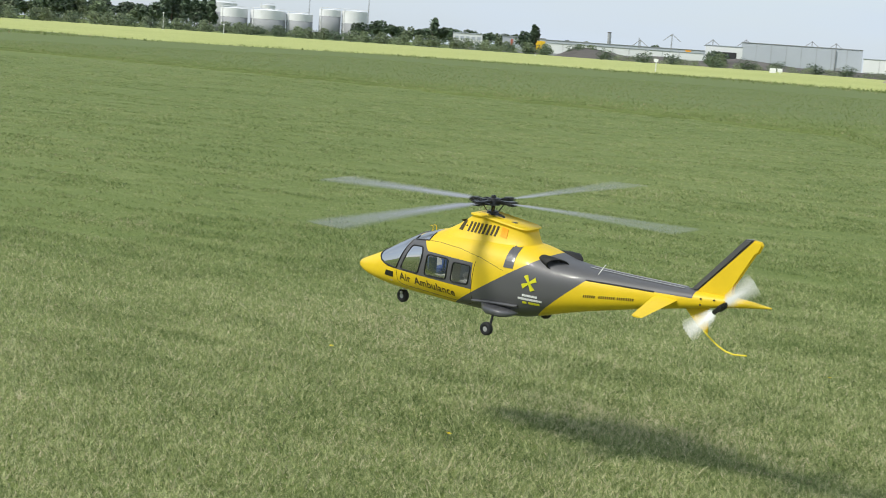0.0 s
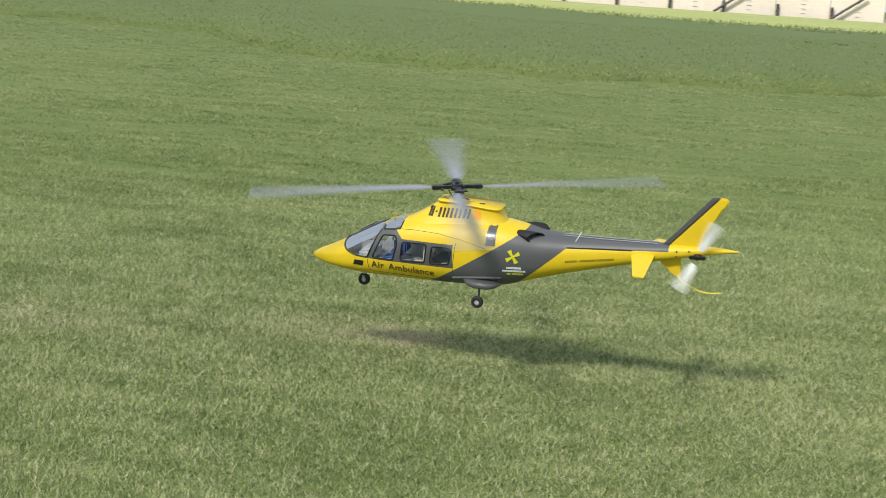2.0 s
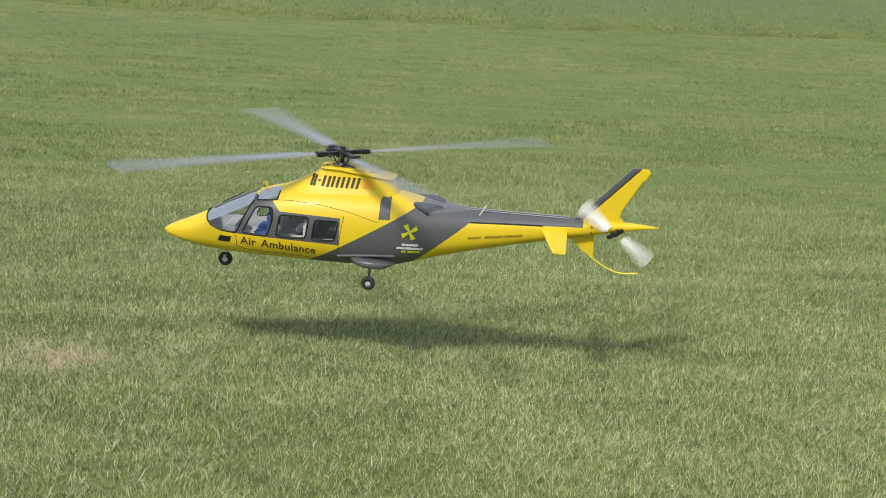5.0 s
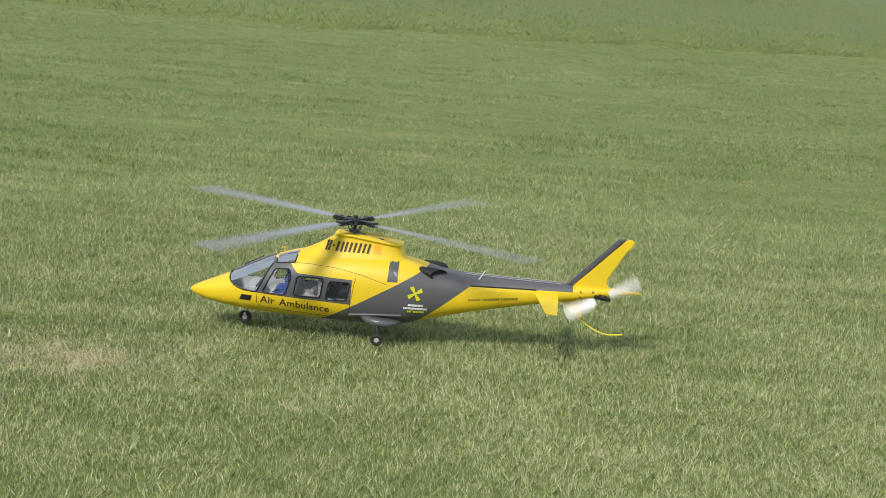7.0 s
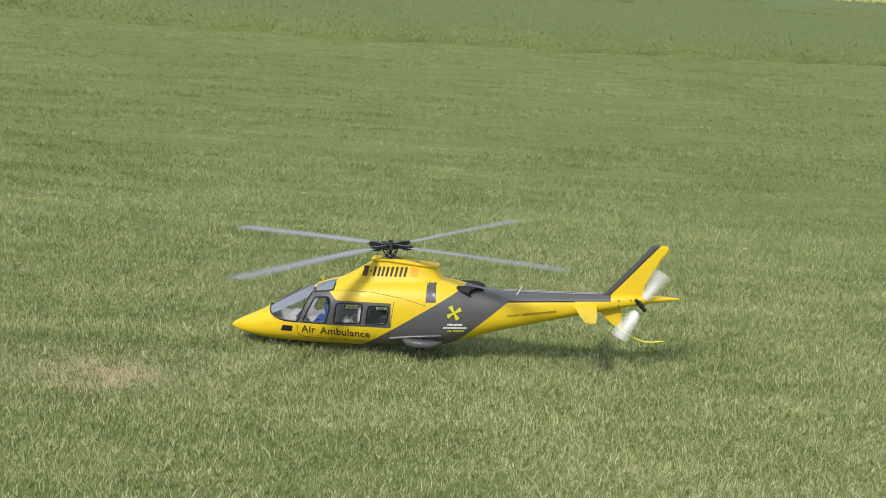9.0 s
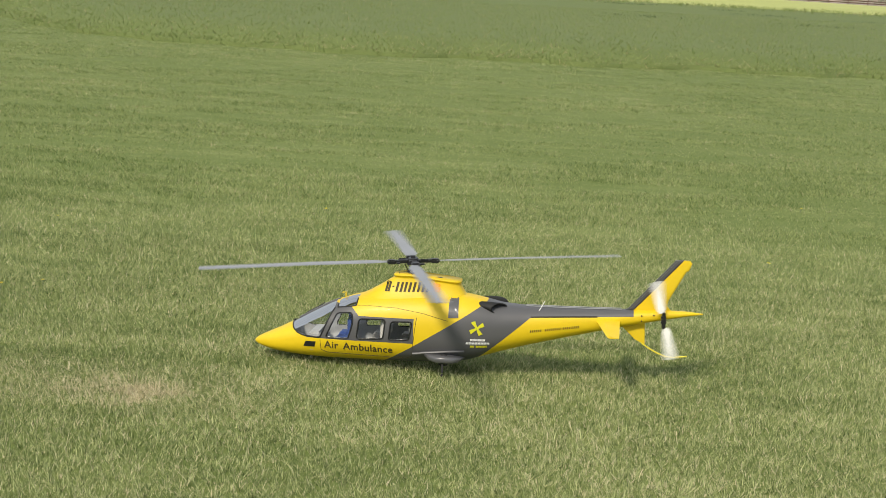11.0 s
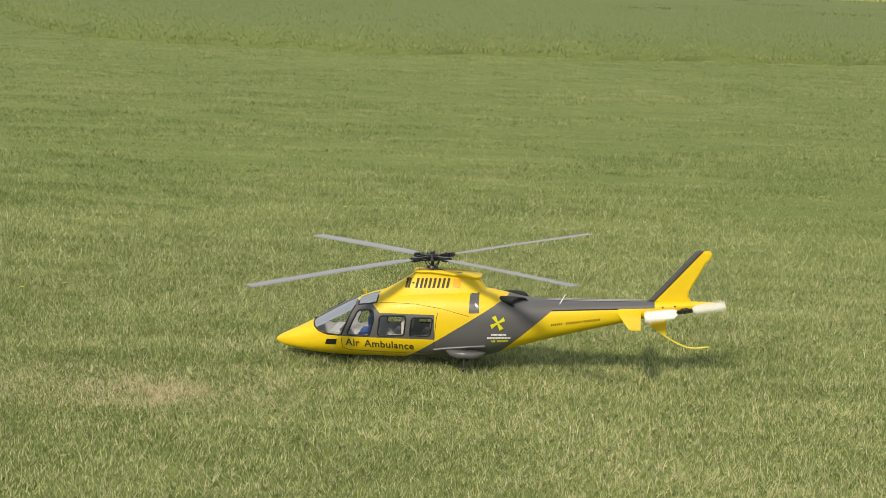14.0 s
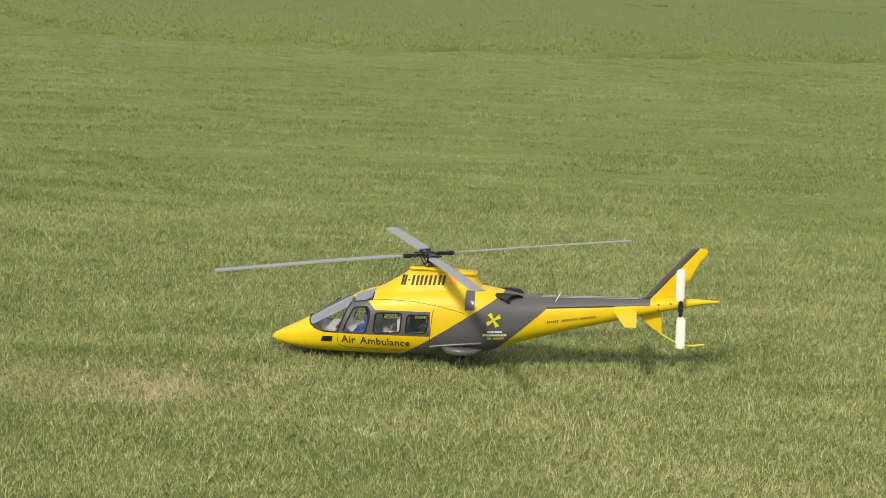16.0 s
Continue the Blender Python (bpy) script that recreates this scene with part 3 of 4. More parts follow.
    bmesh.ops.recalc_face_normals(bm, faces=bm.faces)
    return bm


def wheel(parent, c, r, w):
    bm = bmesh.new()
    prof = [(r * 0.40, -w / 2), (r * 0.86, -w / 2), (r * 0.97, -w * 0.33), (r, -w * 0.1), (r, w * 0.1), (r * 0.97, w * 0.33), (r * 0.86, w / 2), (r * 0.40, w / 2)]
    rows = [[bm.verts.new((c[0] + q * math.cos(6.2832 * k / 28), c[1] + y, c[2] + q * math.sin(6.2832 * k / 28))) for k in range(28)] for q, y in prof]
    for A, B in zip(rows, rows[1:] + rows[:1]):
        for k in range(28):
            bm.faces.new((A[k], A[(k + 1) % 28], B[(k + 1) % 28], B[k]))
    bmesh.ops.recalc_face_normals(bm, faces=bm.faces)
    w_ = part("wheel", bm, RUBBER, parent, "black rubber tyre", True)
    bm = bmesh.new()
    cyl(bm, (c[0], c[1] - w * 0.38, c[2]), (c[0], c[1] + w * 0.38, c[2]), r * 0.42, seg=24)
    cyl(bm, (c[0], c[1] - w * 0.5, c[2]), (c[0], c[1] + w * 0.5, c[2]), r * 0.2, seg=12)
    part("rim", bm, RIM, w_, "silver metal rim")
    return w_


gear = []  # wheels that fold in on landing
whirl = []  # tail rotor blades


def helicopter():
    h = tagged(new("model_helicopter"), "yellow and grey scale model rescue helicopter with spinning rotors", "helicopter")
    P = hull_pieces()
    part("hull", P.pop("hull"), LACQUER, h, "yellow hull with slanting grey band", True)
    part("cabin_trim", P.pop("lining"), TRIM, h, "grey cabin trim", True)
    for name, me in P.items():
        g = part(name.replace("_l", "").replace("_r", "") if name[-2:] in ("_l", "_r") else name, me, PANE, h, "tinted clear pane", True)
        g.visible_shadow = False
    # window rubbers
    for name, poly in WINDOWS.items():
        for side in (1, -1):
            pts = [q for q in poly if q[1] < 0.30]
            line = dense(pts, 2, closed=name not in ("windscreen", "roof_window"))
            if name == "windscreen":
                line = dense(WINDSCREEN_EDGE, 6, False)
            if name == "roof_window":
                line = dense([(0.333, 0.26), (0.333, 0.250), (0.405, 0.262), (0.408, 0.285)], 8, False)
            bm = bmesh.new()
            tube(bm, on_skin(line, 0.0, side), 0.0030, 6, closed=name not in ("windscreen", "roof_window"))
            part("window_seal", bm, BLACK, h)
    bm = bmesh.new()
    tube(bm, [(0.61 - s, 0, sect(s)[1] + 0.001) for s in np.linspace(0.172, 0.33, 14)], 0.004, 6)
    part("centre_pillar", bm, GRY, h)
    # cowling under the rotor
    c = part("rotor_cowling", cowling(), YEL, h, "yellow rotor cowling", True)
    bpy.context.view_layer.update()

    def flank(s, z):
        hit, place, _, _ = c.ray_cast((0.61 - s, 1, z), (0, -1, 0))
        return place.y if hit else 0.06

    # a black disc on the closed cowling stands for the shaded mast opening
    bm = bmesh.new()
    rim = [(0.61 - 0.603 + 0.052 * math.cos(q * 0.2618), 0.036 * math.sin(q * 0.2618), 0.3800 - 0.1 * max(0, -0.052 * math.cos(q * 0.2618) - 0.0)) for q in range(24)]
    mid = bm.verts.new((0.007, 0, 0.3770))
    rv = [bm.verts.new(v) for v in rim]
    for k in range(24):
        bm.faces.new((mid, rv[k], rv[(k + 1) % 24]))
    part("mast_opening", bm, SOOT, c, "dark disc for the shaded mast opening")
    bm = bmesh.new()
    box(bm, (0.61 - 0.705, 0.008, 0.3685), (0.03, 0.014, 0.006), 0.001)
    part("hatch_catch", bm, BLACK, c)
    part("orange_panel", patch([(0.690, 0.326), (0.692, 0.357), (0.718, 0.354), (0.718, 0.323)], 0.002, 1, flank), ORANGE, c, "orange square panel")
    # registration as plain letter-sized bars
    for a, wd in ((0.509, 0.016), (0.549, 0.027), (0.581, 0.026), (0.614, 0.028), (0.649, 0.027)):
        z0 = 0.317 + 0.03 * (a - 0.5)
        for f, w in ((0.0, 0.0085), (0.62, 0.0085)):
            q = a + f * wd
            part("lettering_bar", patch([(q - 0.002, z0), (q + 0.005, z0 + 0.035), (q + w + 0.005, z0 + 0.035), (q + w - 0.002, z0)], 0.0015, 1, flank, 3, 4), INK, c)
    part("lettering_bar", patch([(0.5345, 0.333), (0.5355, 0.338), (0.5435, 0.3385), (0.5425, 0.3335)], 0.0015, 1, flank, 2, 3), INK, c)
    for z, a0, a1 in ((0.293, 0.628, 0.650), (0.285, 0.622, 0.656)):
        bm = bmesh.new()
        tube(bm, [(0.61 - q, skin(q, z) if z < 0.27 else flank(q, z) + 0.0005, z) for q in np.linspace(a0, a1, 5)], 0.0009, 5)
        part("vent_slot", bm, INK, c)
    # hull markings
    part("lettering", lettering("Air Ambulance", 0.288, 0.098, 0.262, -0.03, thick=0.016), INK, h, "black lettering on the door")
    for a, n in ((1.062, 6), (1.118, 8), (1.184, 4), (1.216, 4)):
        for k in range(n):
            q = a + 0.0076 * k
            z = 0.190 + (q - 1.06) * 0.125
            part("lettering_bar", patch([(q, z), (q + 0.001, z + 0.009), (q + 0.0045, z + 0.0095), (q + 0.0035, z + 0.0005)], 0.0015, 1, None, 1, 2), INK, h)
    for z, a0, a1, n, m in ((0.158, 0.842, 0.898, 12, WHITE_INK), (0.145, 0.826, 0.914, 16, WHITE_INK), (0.132, 0.842, 0.905, 12, LIME)):
        w = (a1 - a0) / n
        for k in range(n):
            if m is LIME and k == 3:
                continue
            q = a0 + w * k
            part("lettering_bar", patch([(q, z - 0.0038), (q, z + 0.0038), (q + w * 0.8, z + 0.0038), (q + w * 0.8, z - 0.0038)], 0.0015, 1, None, 1, 2), m, h)
    em = (0.865, 0.203)
    for k in range(4):
        a = radians(35 + 90 * k)
        u, v = (math.cos(a), math.sin(a)), (-math.sin(a), math.cos(a))
        q = lambda r, t: (em[0] + r * u[0] + t * v[0], em[1] + r * u[1] + t * v[1])
        part("emblem_blade", patch([q(0.001, -0.003), q(0.027, -0.010), q(0.030, 0.006), q(0.001, 0.003)], 0.0016 + 0.0003 * k, 1, None, 2, 3), LIME, h)
    for side in (1, -1):
        part("intake_panel", patch([(0.757, 0.238), (0.757, 0.325), (0.79, 0.325), (0.795, 0.24)], 0.002, side, None, 4, 8), GRY, h, "dark intake grille panel")
        part("nose_vent", patch([(0.207, 0.097), (0.215, 0.118), (0.255, 0.119), (0.250, 0.098)], 0.0015, side, None, 2, 4), BLACK, h, "small black vent")
        bm = bmesh.new()
        tube(bm, on_skin(dense([(1.063, 0.2475), (1.31, 0.2575)], 30, False), 0.0, side), 0.0028, 6)
        part("cheat_line", bm, BLACK, h)
        bm = bmesh.new()
        tube(bm, [(0.61 - q, side * 0.012, sect(q)[1] + 0.002) for q in np.linspace(1.04, 1.40, 12)], 0.0018, 6)
        part("boom_rail", bm, TANK_G, h, "grey rail along the boom")
        bm = bmesh.new()
        tube(bm, on_skin(dense([(0.272, 0.128), (0.276, 0.088), (0.30, 0.078), (0.60, 0.07), (0.622, 0.08), (0.636, 0.215), (0.64, 0.236)], 10, False), 0.0, side), 0.0011, 5)
        part("door_seam", bm, INK, h)
        bm = bmesh.new()
        tube(bm, on_skin(dense([(0.41, 0.262), (0.46, 0.266), (0.56, 0.264), (0.66, 0.25), (0.757, 0.226)], 8, False), 0.0, side), 0.0008, 5)
        part("panel_seam", bm, INK, h)
        # exhaust: a bent black duct with an open mouth
        bm = bmesh.new()
        N = 20
        rings_ = []
        for t, (s, y, z, ry, rz) in enumerate(((0.850, 0.044, 0.276, 0.014, 0.012), (0.875, 0.054, 0.280, 0.020, 0.016), (0.910, 0.062, 0.279, 0.024, 0.018), (0.942, 0.067, 0.275, 0.027, 0.0195), (0.945, 0.067, 0.2745, 0.0245, 0.0175), (0.895, 0.057, 0.275, 0.017, 0.011))):
            rings_.append([bm.verts.new((0.61 - s + (0.3, 0.3, 0.5, 1.1, 1.1, 0.6)[t] * ry * math.cos(6.2832 * k / N), side * (y + ry * math.cos(6.2832 * k / N)), z + rz * math.sin(6.2832 * k / N))) for k in range(N)])
        for A, B in zip(rings_, rings_[1:]):
            for k in range(N):
                bm.faces.new((A[k], A[(k + 1) % N], B[(k + 1) % N], B[k]))
        bm.faces.new(rings_[-1])
        bmesh.ops.recalc_face_normals(bm, faces=bm.faces)
        part("exhaust", bm, SOOT, h, "black exhaust duct", True)
        # sponson and its step
        bm = bmesh.new()
        sp = []
        for s, y0, y1, z0, z1 in ((0.672, 0.112, 0.118, 0.088, 0.095), (0.69, 0.10, 0.138, 0.074, 0.097), (0.72, 0.09, 0.154, 0.068, 0.097), (0.775, 0.09, 0.154, 0.068, 0.095), (0.80, 0.10, 0.140, 0.073, 0.093), (0.822, 0.106, 0.112, 0.084, 0.090)):
            cy_, cz_, hy, hz = (y0 + y1) / 2, (z0 + z1) / 2, (y1 - y0) / 2, (z1 - z0) / 2
            sp.append([bm.verts.new((0.61 - s, side * (cy_ + hy * math.copysign(abs(math.cos(6.2832 * k / 20)) ** 0.6, math.cos(6.2832 * k / 20))), cz_ + hz * math.copysign(abs(math.sin(6.2832 * k / 20)) ** 0.6, math.sin(6.2832 * k / 20)))) for k in range(20)])
        for A, B in zip(sp, sp[1:]):
            for k in range(20):
                bm.faces.new((A[k], A[(k + 1) % 20], B[(k + 1) % 20], B[k]))
        bm.faces.new(sp[0])
        bm.faces.new(sp[-1])
        bmesh.ops.recalc_face_normals(bm, faces=bm.faces)
        part("sponson", bm, GRY, h, "grey wheel sponson", True)
        bm = bmesh.new()
        tube(bm, on_skin(dense([(0.625, 0.092), (0.68, 0.1), (0.75, 0.107), (0.82, 0.112)], 8, False), 0.003, side), 0.005, 8)
        part("step", bm, GRY, h)
        # main gear
        bm = bmesh.new()
        cyl(bm, (0.61 - 0.742, side * 0.135, 0.08), (0.61 - 0.744, side * 0.152, 0.036), 0.0042, 0.004)
        cyl(bm, (0.61 - 0.744, side * 0.152, 0.029), (0.61 - 0.744, side * 0.172, 0.029), 0.004)
        part("main_strut", bm, RUBBER, h, "black strut")
        gear.append((side, wheel(h, (0.61 - 0.744, side * 0.172, 0.027), 0.0235, 0.02)))
        # tailplane
        bm = bmesh.new()
        R = [(1.305, 0.035, 0.242), (1.395, 0.030, 0.247)]
        Tp = [(1.35, 0.238, 0.221), (1.392, 0.244, 0.221)]
        prof = []
        for f, th in ((0.0, 0.016), (0.5, 0.011), (1.0, 0.006)):
            a = [R[0][q] * (1 - f) + Tp[0][q] * f for q in range(3)]
            b = [R[1][q] * (1 - f) + Tp[1][q] * f for q in range(3)]
            row = []
            for u, k in ((0, 0), (0.25, 0.5), (0.6, 0.4), (1, 0.05), (0.6, -0.4), (0.25, -0.5)):
                row.append(bm.verts.new((0.61 - (a[0] + (b[0] - a[0]) * u), side * (a[1] + (b[1] - a[1]) * u), a[2] + (b[2] - a[2]) * u + k * th)))
            prof.append(row)
        for A, B in zip(prof, prof[1:]):
            for k in range(6):
                bm.faces.new((A[k], A[(k + 1) % 6], B[(k + 1) % 6], B[k]))
        bm.faces.new(prof[-1])
        bmesh.ops.recalc_face_normals(bm, faces=bm.faces)
        part("tailplane", bm, YEL, h, "yellow tailplane")
    # nose gear
    bm = bmesh.new()
    cyl(bm, (0.61 - 0.225, 0, 0.05), (0.61 - 0.217, 0, 0.02), 0.006)
    box(bm, (0.61 - 0.217, 0, 0.018), (0.012, 0.03, 0.008), 0.002)
    part("nose_strut", bm, ALU, h)
    wheel(h, (0.61 - 0.217, 0, 0.004), 0.0245, 0.02)
    # fin, ventral fin, skid wire
    part("fin", slab(bmesh.new(), [(1.44, 0.283), (1.62, 0.479), (1.645, 0.478), (1.653, 0.468), (1.641, 0.44), (1.632, 0.436), (1.572, 0.325), (1.568, 0.303), (1.585, 0.284), (1.56, 0.262)], 0.016, 0.004), YEL, h, "yellow swept tail fin")
    part("fin_leading_edge", slab(bmesh.new(), [(1.405, 0.279), (1.425, 0.289), (1.592, 0.478), (1.622, 0.481), (1.618, 0.474), (1.447, 0.284)], 0.0185, 0.005), GRY, h, "grey fin leading edge")
    part("ventral_fin", slab(bmesh.new(), [(1.40, 0.222), (1.455, 0.170), (1.492, 0.152), (1.488, 0.238)], 0.009, 0.002), YEL, h, "yellow ventral fin")
    bm = bmesh.new()
    tube(bm, [(0.61 - s, 0.004 * k, z) for k, (s, z) in enumerate([(1.47, 0.168), (1.485, 0.154), (1.51, 0.139), (1.54, 0.124), (1.57, 0.114), (1.60, 0.112), (1.63, 0.117), (1.65, 0.121)])], 0.0028, 6)
    part("tail_skid", bm, ROPE, h, "curved yellow wire tail skid")
    # masts and aerials
    bm = bmesh.new()
    for y in (-0.008, 0.012):
        tube(bm, [(0.61 - 0.35, y, 0.270), (0.61 - 0.35, y, 0.293), (0.61 - 0.337, y, 0.294)], 0.0016, 5)
    part("roof_aerial", bm, YEL, h)
    bm = bmesh.new()
    tube(bm, [(0.61 - 1.088, 0.045, 0.262), (0.61 - 1.112, 0.035, 0.305)], 0.0016, 5)
    cyl(bm, (0.61 - 1.088, 0.045, 0.258), (0.61 - 1.088, 0.045, 0.264), 0.004)
    part("whip_aerial", bm, WHITE_INK, h, "thin white whip aerial")
    bm = bmesh.new()
    tube(bm, [(0.61 - 0.19, -0.035, 0.198), (0.61 - 0.24, -0.045, 0.226), (0.61 - 0.265, -0.02, 0.245)], 0.0022, 5)
    part("wiper", bm, BLACK, h)
    for s, z in ((1.475, 0.268), (1.475, 0.248), (1.52, 0.272)):
        v = on_skin([(s, z)], 0.0, 1)[0]
        part("rivet", cyl(bmesh.new(), v, (v[0], v[1] + 0.004, v[2]), 0.0028, seg=10), BLACK, h)
    # cabin
    bm = bmesh.new()
    box(bm, (0.61 - 0.43, 0, 0.085), (0.40, 0.19, 0.012), 0.003)
    box(bm, (0.61 - 0.645, 0, 0.18), (0.012, 0.20, 0.2), 0.003)
    box(bm, (0.61 - 0.245, 0, 0.125), (0.05, 0.15, 0.05), 0.01)
    part("cabin_lining", bm, CABIN, h)
    for s, y, m_ in ((0.36, 0.05, SEAT_B), (0.36, -0.05, SEAT_B), (0.49, 0.075, SEAT_W), (0.49, -0.075, SEAT_W), (0.60, 0.075, SEAT_W), (0.60, -0.075, SEAT_W)):
        bm = bmesh.new()
        box(bm, (0.61 - s + 0.012, y, 0.122), (0.055, 0.06, 0.022), 0.007)
        box(bm, (0.61 - s - 0.02, y, 0.168), (0.02, 0.06, 0.085), 0.007)
        box(bm, (0.61 - s - 0.02, y, 0.218), (0.016, 0.035, 0.024), 0.006)
        part("seat", bm, m_, h, "small cabin seat")
    # main rotor
    bm = bmesh.new()
    cyl(bm, (0.005, 0, 0.37), (0.005, 0, 0.43), 0.007)
    cyl(bm, (0.005, 0, 0.386), (0.005, 0, 0.394), 0.022, 0.018, 20)
    for k in range(4):
        a = 1.5708 * k + 0.5
        tube(bm, [(0.005 + 0.020 * math.cos(a), 0.020 * math.sin(a), 0.392), (0.005 + 0.04 * math.cos(a + 0.3), 0.04 * math.sin(a + 0.3), 0.42)], 0.002, 5)
    part("mast", bm, BLACK, h, "dark rotor mast and swashplate")
    bm = bmesh.new()
    cyl(bm, (0, 0, -0.012), (0, 0, 0.012), 0.026, 0.02, 20)
    cyl(bm, (0, 0, 0.008), (0, 0, 0.022), 0.010, 0.008, 12)
    rotor = part("main_rotor", bm, BLACK, h, "black four-blade rotor head")
    rotor.matrix_basis = pose(0.005, 0, 0.427)
    grip = None
    for k in range(4):
        if grip is None:
            bm = bmesh.new()
            box(bm, (0.045, 0, 0.0), (0.055, 0.026, 0.012), 0.003)
            box(bm, (0.083, 0, 0.0), (0.034, 0.034, 0.016), 0.004)
            box(bm, (0.06, 0.022, -0.002), (0.014, 0.03, 0.006), 0.002)
            box(bm, (0.04, -0.016, 0.006), (0.03, 0.008, 0.008), 0.002)
            grip = part("blade_grip", bm, BLACK, rotor, "black blade grip")
        else:
            g = new("blade_grip", grip.data)
            g.parent = rotor
            g.matrix_basis = pose(0, 0, 0, 0, 0, 90 * k)
            tagged(g, "black blade grip")
    bm = bmesh.new()
    rows = []
    for r, ch, zz, tw in ((0.088, 0.026, 0, -5), (0.115, 0.030, 0, -5), (0.15, 0.05, 0, -5), (0.4, 0.05, 0.0, -5), (0.79, 0.05, -0.004, -4), (0.806, 0.046, -0.004, -4)):
        t = math.tan(radians(tw))
        rows.append([bm.verts.new((r, ch * u, zz + ch * u * t + ch * k)) for u, k in ((0.3, 0.0), (0.15, 0.05), (-0.2, 0.04), (-0.7, 0.0), (-0.2, -0.03), (0.15, -0.04))])
    for A, B in zip(rows, rows[1:]):
        for k in range(6):
            bm.faces.new((A[k], A[(k + 1) % 6], B[(k + 1) % 6], B[k]))
    bm.faces.new(rows[0])
    bm.faces.new(rows[-1])
    bmesh.ops.recalc_face_normals(bm, faces=bm.faces)
    b0 = part("blade", bm, BLADE, rotor, "grey rotor blade")
    for k in range(1, 4):
        b = new("blade", b0.data)
        b.parent = rotor
        b.matrix_basis = pose(0, 0, 0, 0, 0, 90 * k)
        tagged(b, "grey rotor blade")
    # tail rotor, turning about the y axis
    bm = bmesh.new()
    cyl(bm, (0, -0.05, 0), (0, 0.008, 0), 0.006, seg=12)
    cyl(bm, (0, -0.006, 0), (0, 0.010, 0), 0.011, 0.008, 14)
    box(bm, (0, 0, 0), (0.062, 0.012, 0.014), 0.003)
    box(bm, (0, -0.012, 0), (0.03, 0.008, 0.02), 0.002)
    tail = part("tail_rotor", bm, BLACK, h, "black tail rotor head")
    tail.matrix_basis = pose(0.61 - 1.556, 0.055, 0.258)
    for k in range(2):
        bm = bmesh.new()
        rows = []
        for r, ch in ((0.028, 0.018), (0.042, 0.032), (0.135, 0.032), (0.15, 0.026)):
            rows.append([bm.verts.new((r, -0.2 * ch * u + ch * q, ch * u)) for u, q in ((0.4, 0.0), (0.15, 0.07), (-0.6, 0.0), (0.15, -0.05))])
        for A, B in zip(rows, rows[1:]):
            for q in range(4):
                bm.faces.new((A[q], A[(q + 1) % 4], B[(q + 1) % 4], B[q]))
        bm.faces.new(rows[0])
        bm.faces.new(rows[-1])
        bmesh.ops.transform(bm, matrix=pose(0, 0, 0, 0, 180 * k, 0), verts=bm.verts)
        bmesh.ops.recalc_face_normals(bm, faces=bm.faces)
        whirl.append(part("blade", bm, WHITE_BLADE, tail, "white tail rotor blade"))
    return h, rotor, tail


heli, main_rotor, tail_rotor = helicopter()


# ---- flowers in the lawn ----
def flower():
    f = tagged(new("dandelion"), "small yellow dandelion in the mown grass", "flower", "dandelions in the lawn")
    bm = bmesh.new()
    tube(bm, [(0, 0, SOIL), (0.004, 0.002, 0.0), (0.002, 0, 0.03)], 0.0018, 5)
    part("stem", bm, LEAF2, f)
    bm = bmesh.new()
    for k in range(14):
        a = k * 0.449
        t = 0.011 if k % 2 else 0.008
        v = [bm.verts.new((0.002 + r * math.cos(a + d), r * math.sin(a + d), 0.03 + z)) for r, d, z in ((0.001, 0, 0), (t, -0.2, 0.004), (t * 1.1, 0, 0.005), (t, 0.2, 0.004))]
        bm.faces.new(v)
    bmesh.ops.solidify(bm, geom=bm.faces[:], thickness=0.0008)
    part("head", bm, PETAL, f, "yellow flower head")
    return f


fl = flower()
fl.matrix_basis = pose(-1.86, 6.6, 0.008)
for x, y in ((-1.70, 6.72), (-2.3, 6.4), (-4.3, 5.2), (-2.05, 8.4), (-0.6, 9.2), (1.9, 8.2), (2.6, 10.4), (-4.9, 7.5), (-3.1, 4.2)):
    copy_thing(fl, pose(x, y, 0.006, 8, -6, x * 70))


# ---- distance ----
def at(yaw, dist, z=0.0):
    """A place by its bearing from where the camera starts; degrees clockwise from +y."""
    return (-0.46 + dist * math.sin(radians(yaw)), -0.6 + dist * math.cos(radians(yaw)), z)


def tree(name, label, height, spread, seed, leaf, clumps=850, tall=1.0, base=0.18):
    r = np.random.default_rng(seed)
    t = tagged(new(name), label, "tree" if name == "tree" else "bush")
    bm = bmesh.new()
    cyl(bm, (0, 0, -0.3), (0.1, 0, height * 0.55), height * 0.022, height * 0.008, 8)
    for k in range(6):
        a = k * 1.05 + r.uniform(0, 0.6)
        z = height * r.uniform(0.25, 0.55)
        cyl(bm, (0.05, 0, z), (spread * 0.6 * math.cos(a), spread * 0.6 * math.sin(a), z + height * 0.22), height * 0.009, height * 0.003, 6)
    part("trunk", bm, BARK, t)
    verts, faces = [], []
    lobes = [(r.uniform(-0.6, 0.6) * spread, r.uniform(-0.6, 0.6) * spread, height * (base + (0.95 - base) * r.uniform(0.15, 0.8)), spread * r.uniform(0.35, 0.6)) for _ in range(9)]
    for k in range(clumps):
        lx, ly, lz, lr = lobes[r.integers(0, len(lobes))]
        d = r.normal(size=3)
        d /= np.linalg.norm(d)
        q = lr * r.uniform(0.55, 1.05)
        c = np.array([lx, ly, lz]) + d * q * np.array([1, 1, tall * 0.8])
        c[2] = min(max(c[2], height * base * r.uniform(0.3, 1.2)), height)
        u, v = r.normal(size=3), r.normal(size=3)
        u, v = u / np.linalg.norm(u), v / np.linalg.norm(v)
        s = height * r.uniform(0.035, 0.08)
        b = len(verts)
        verts += [c - u * s, c + v * s * 0.7, c + u * s, c - v * s * 0.8]
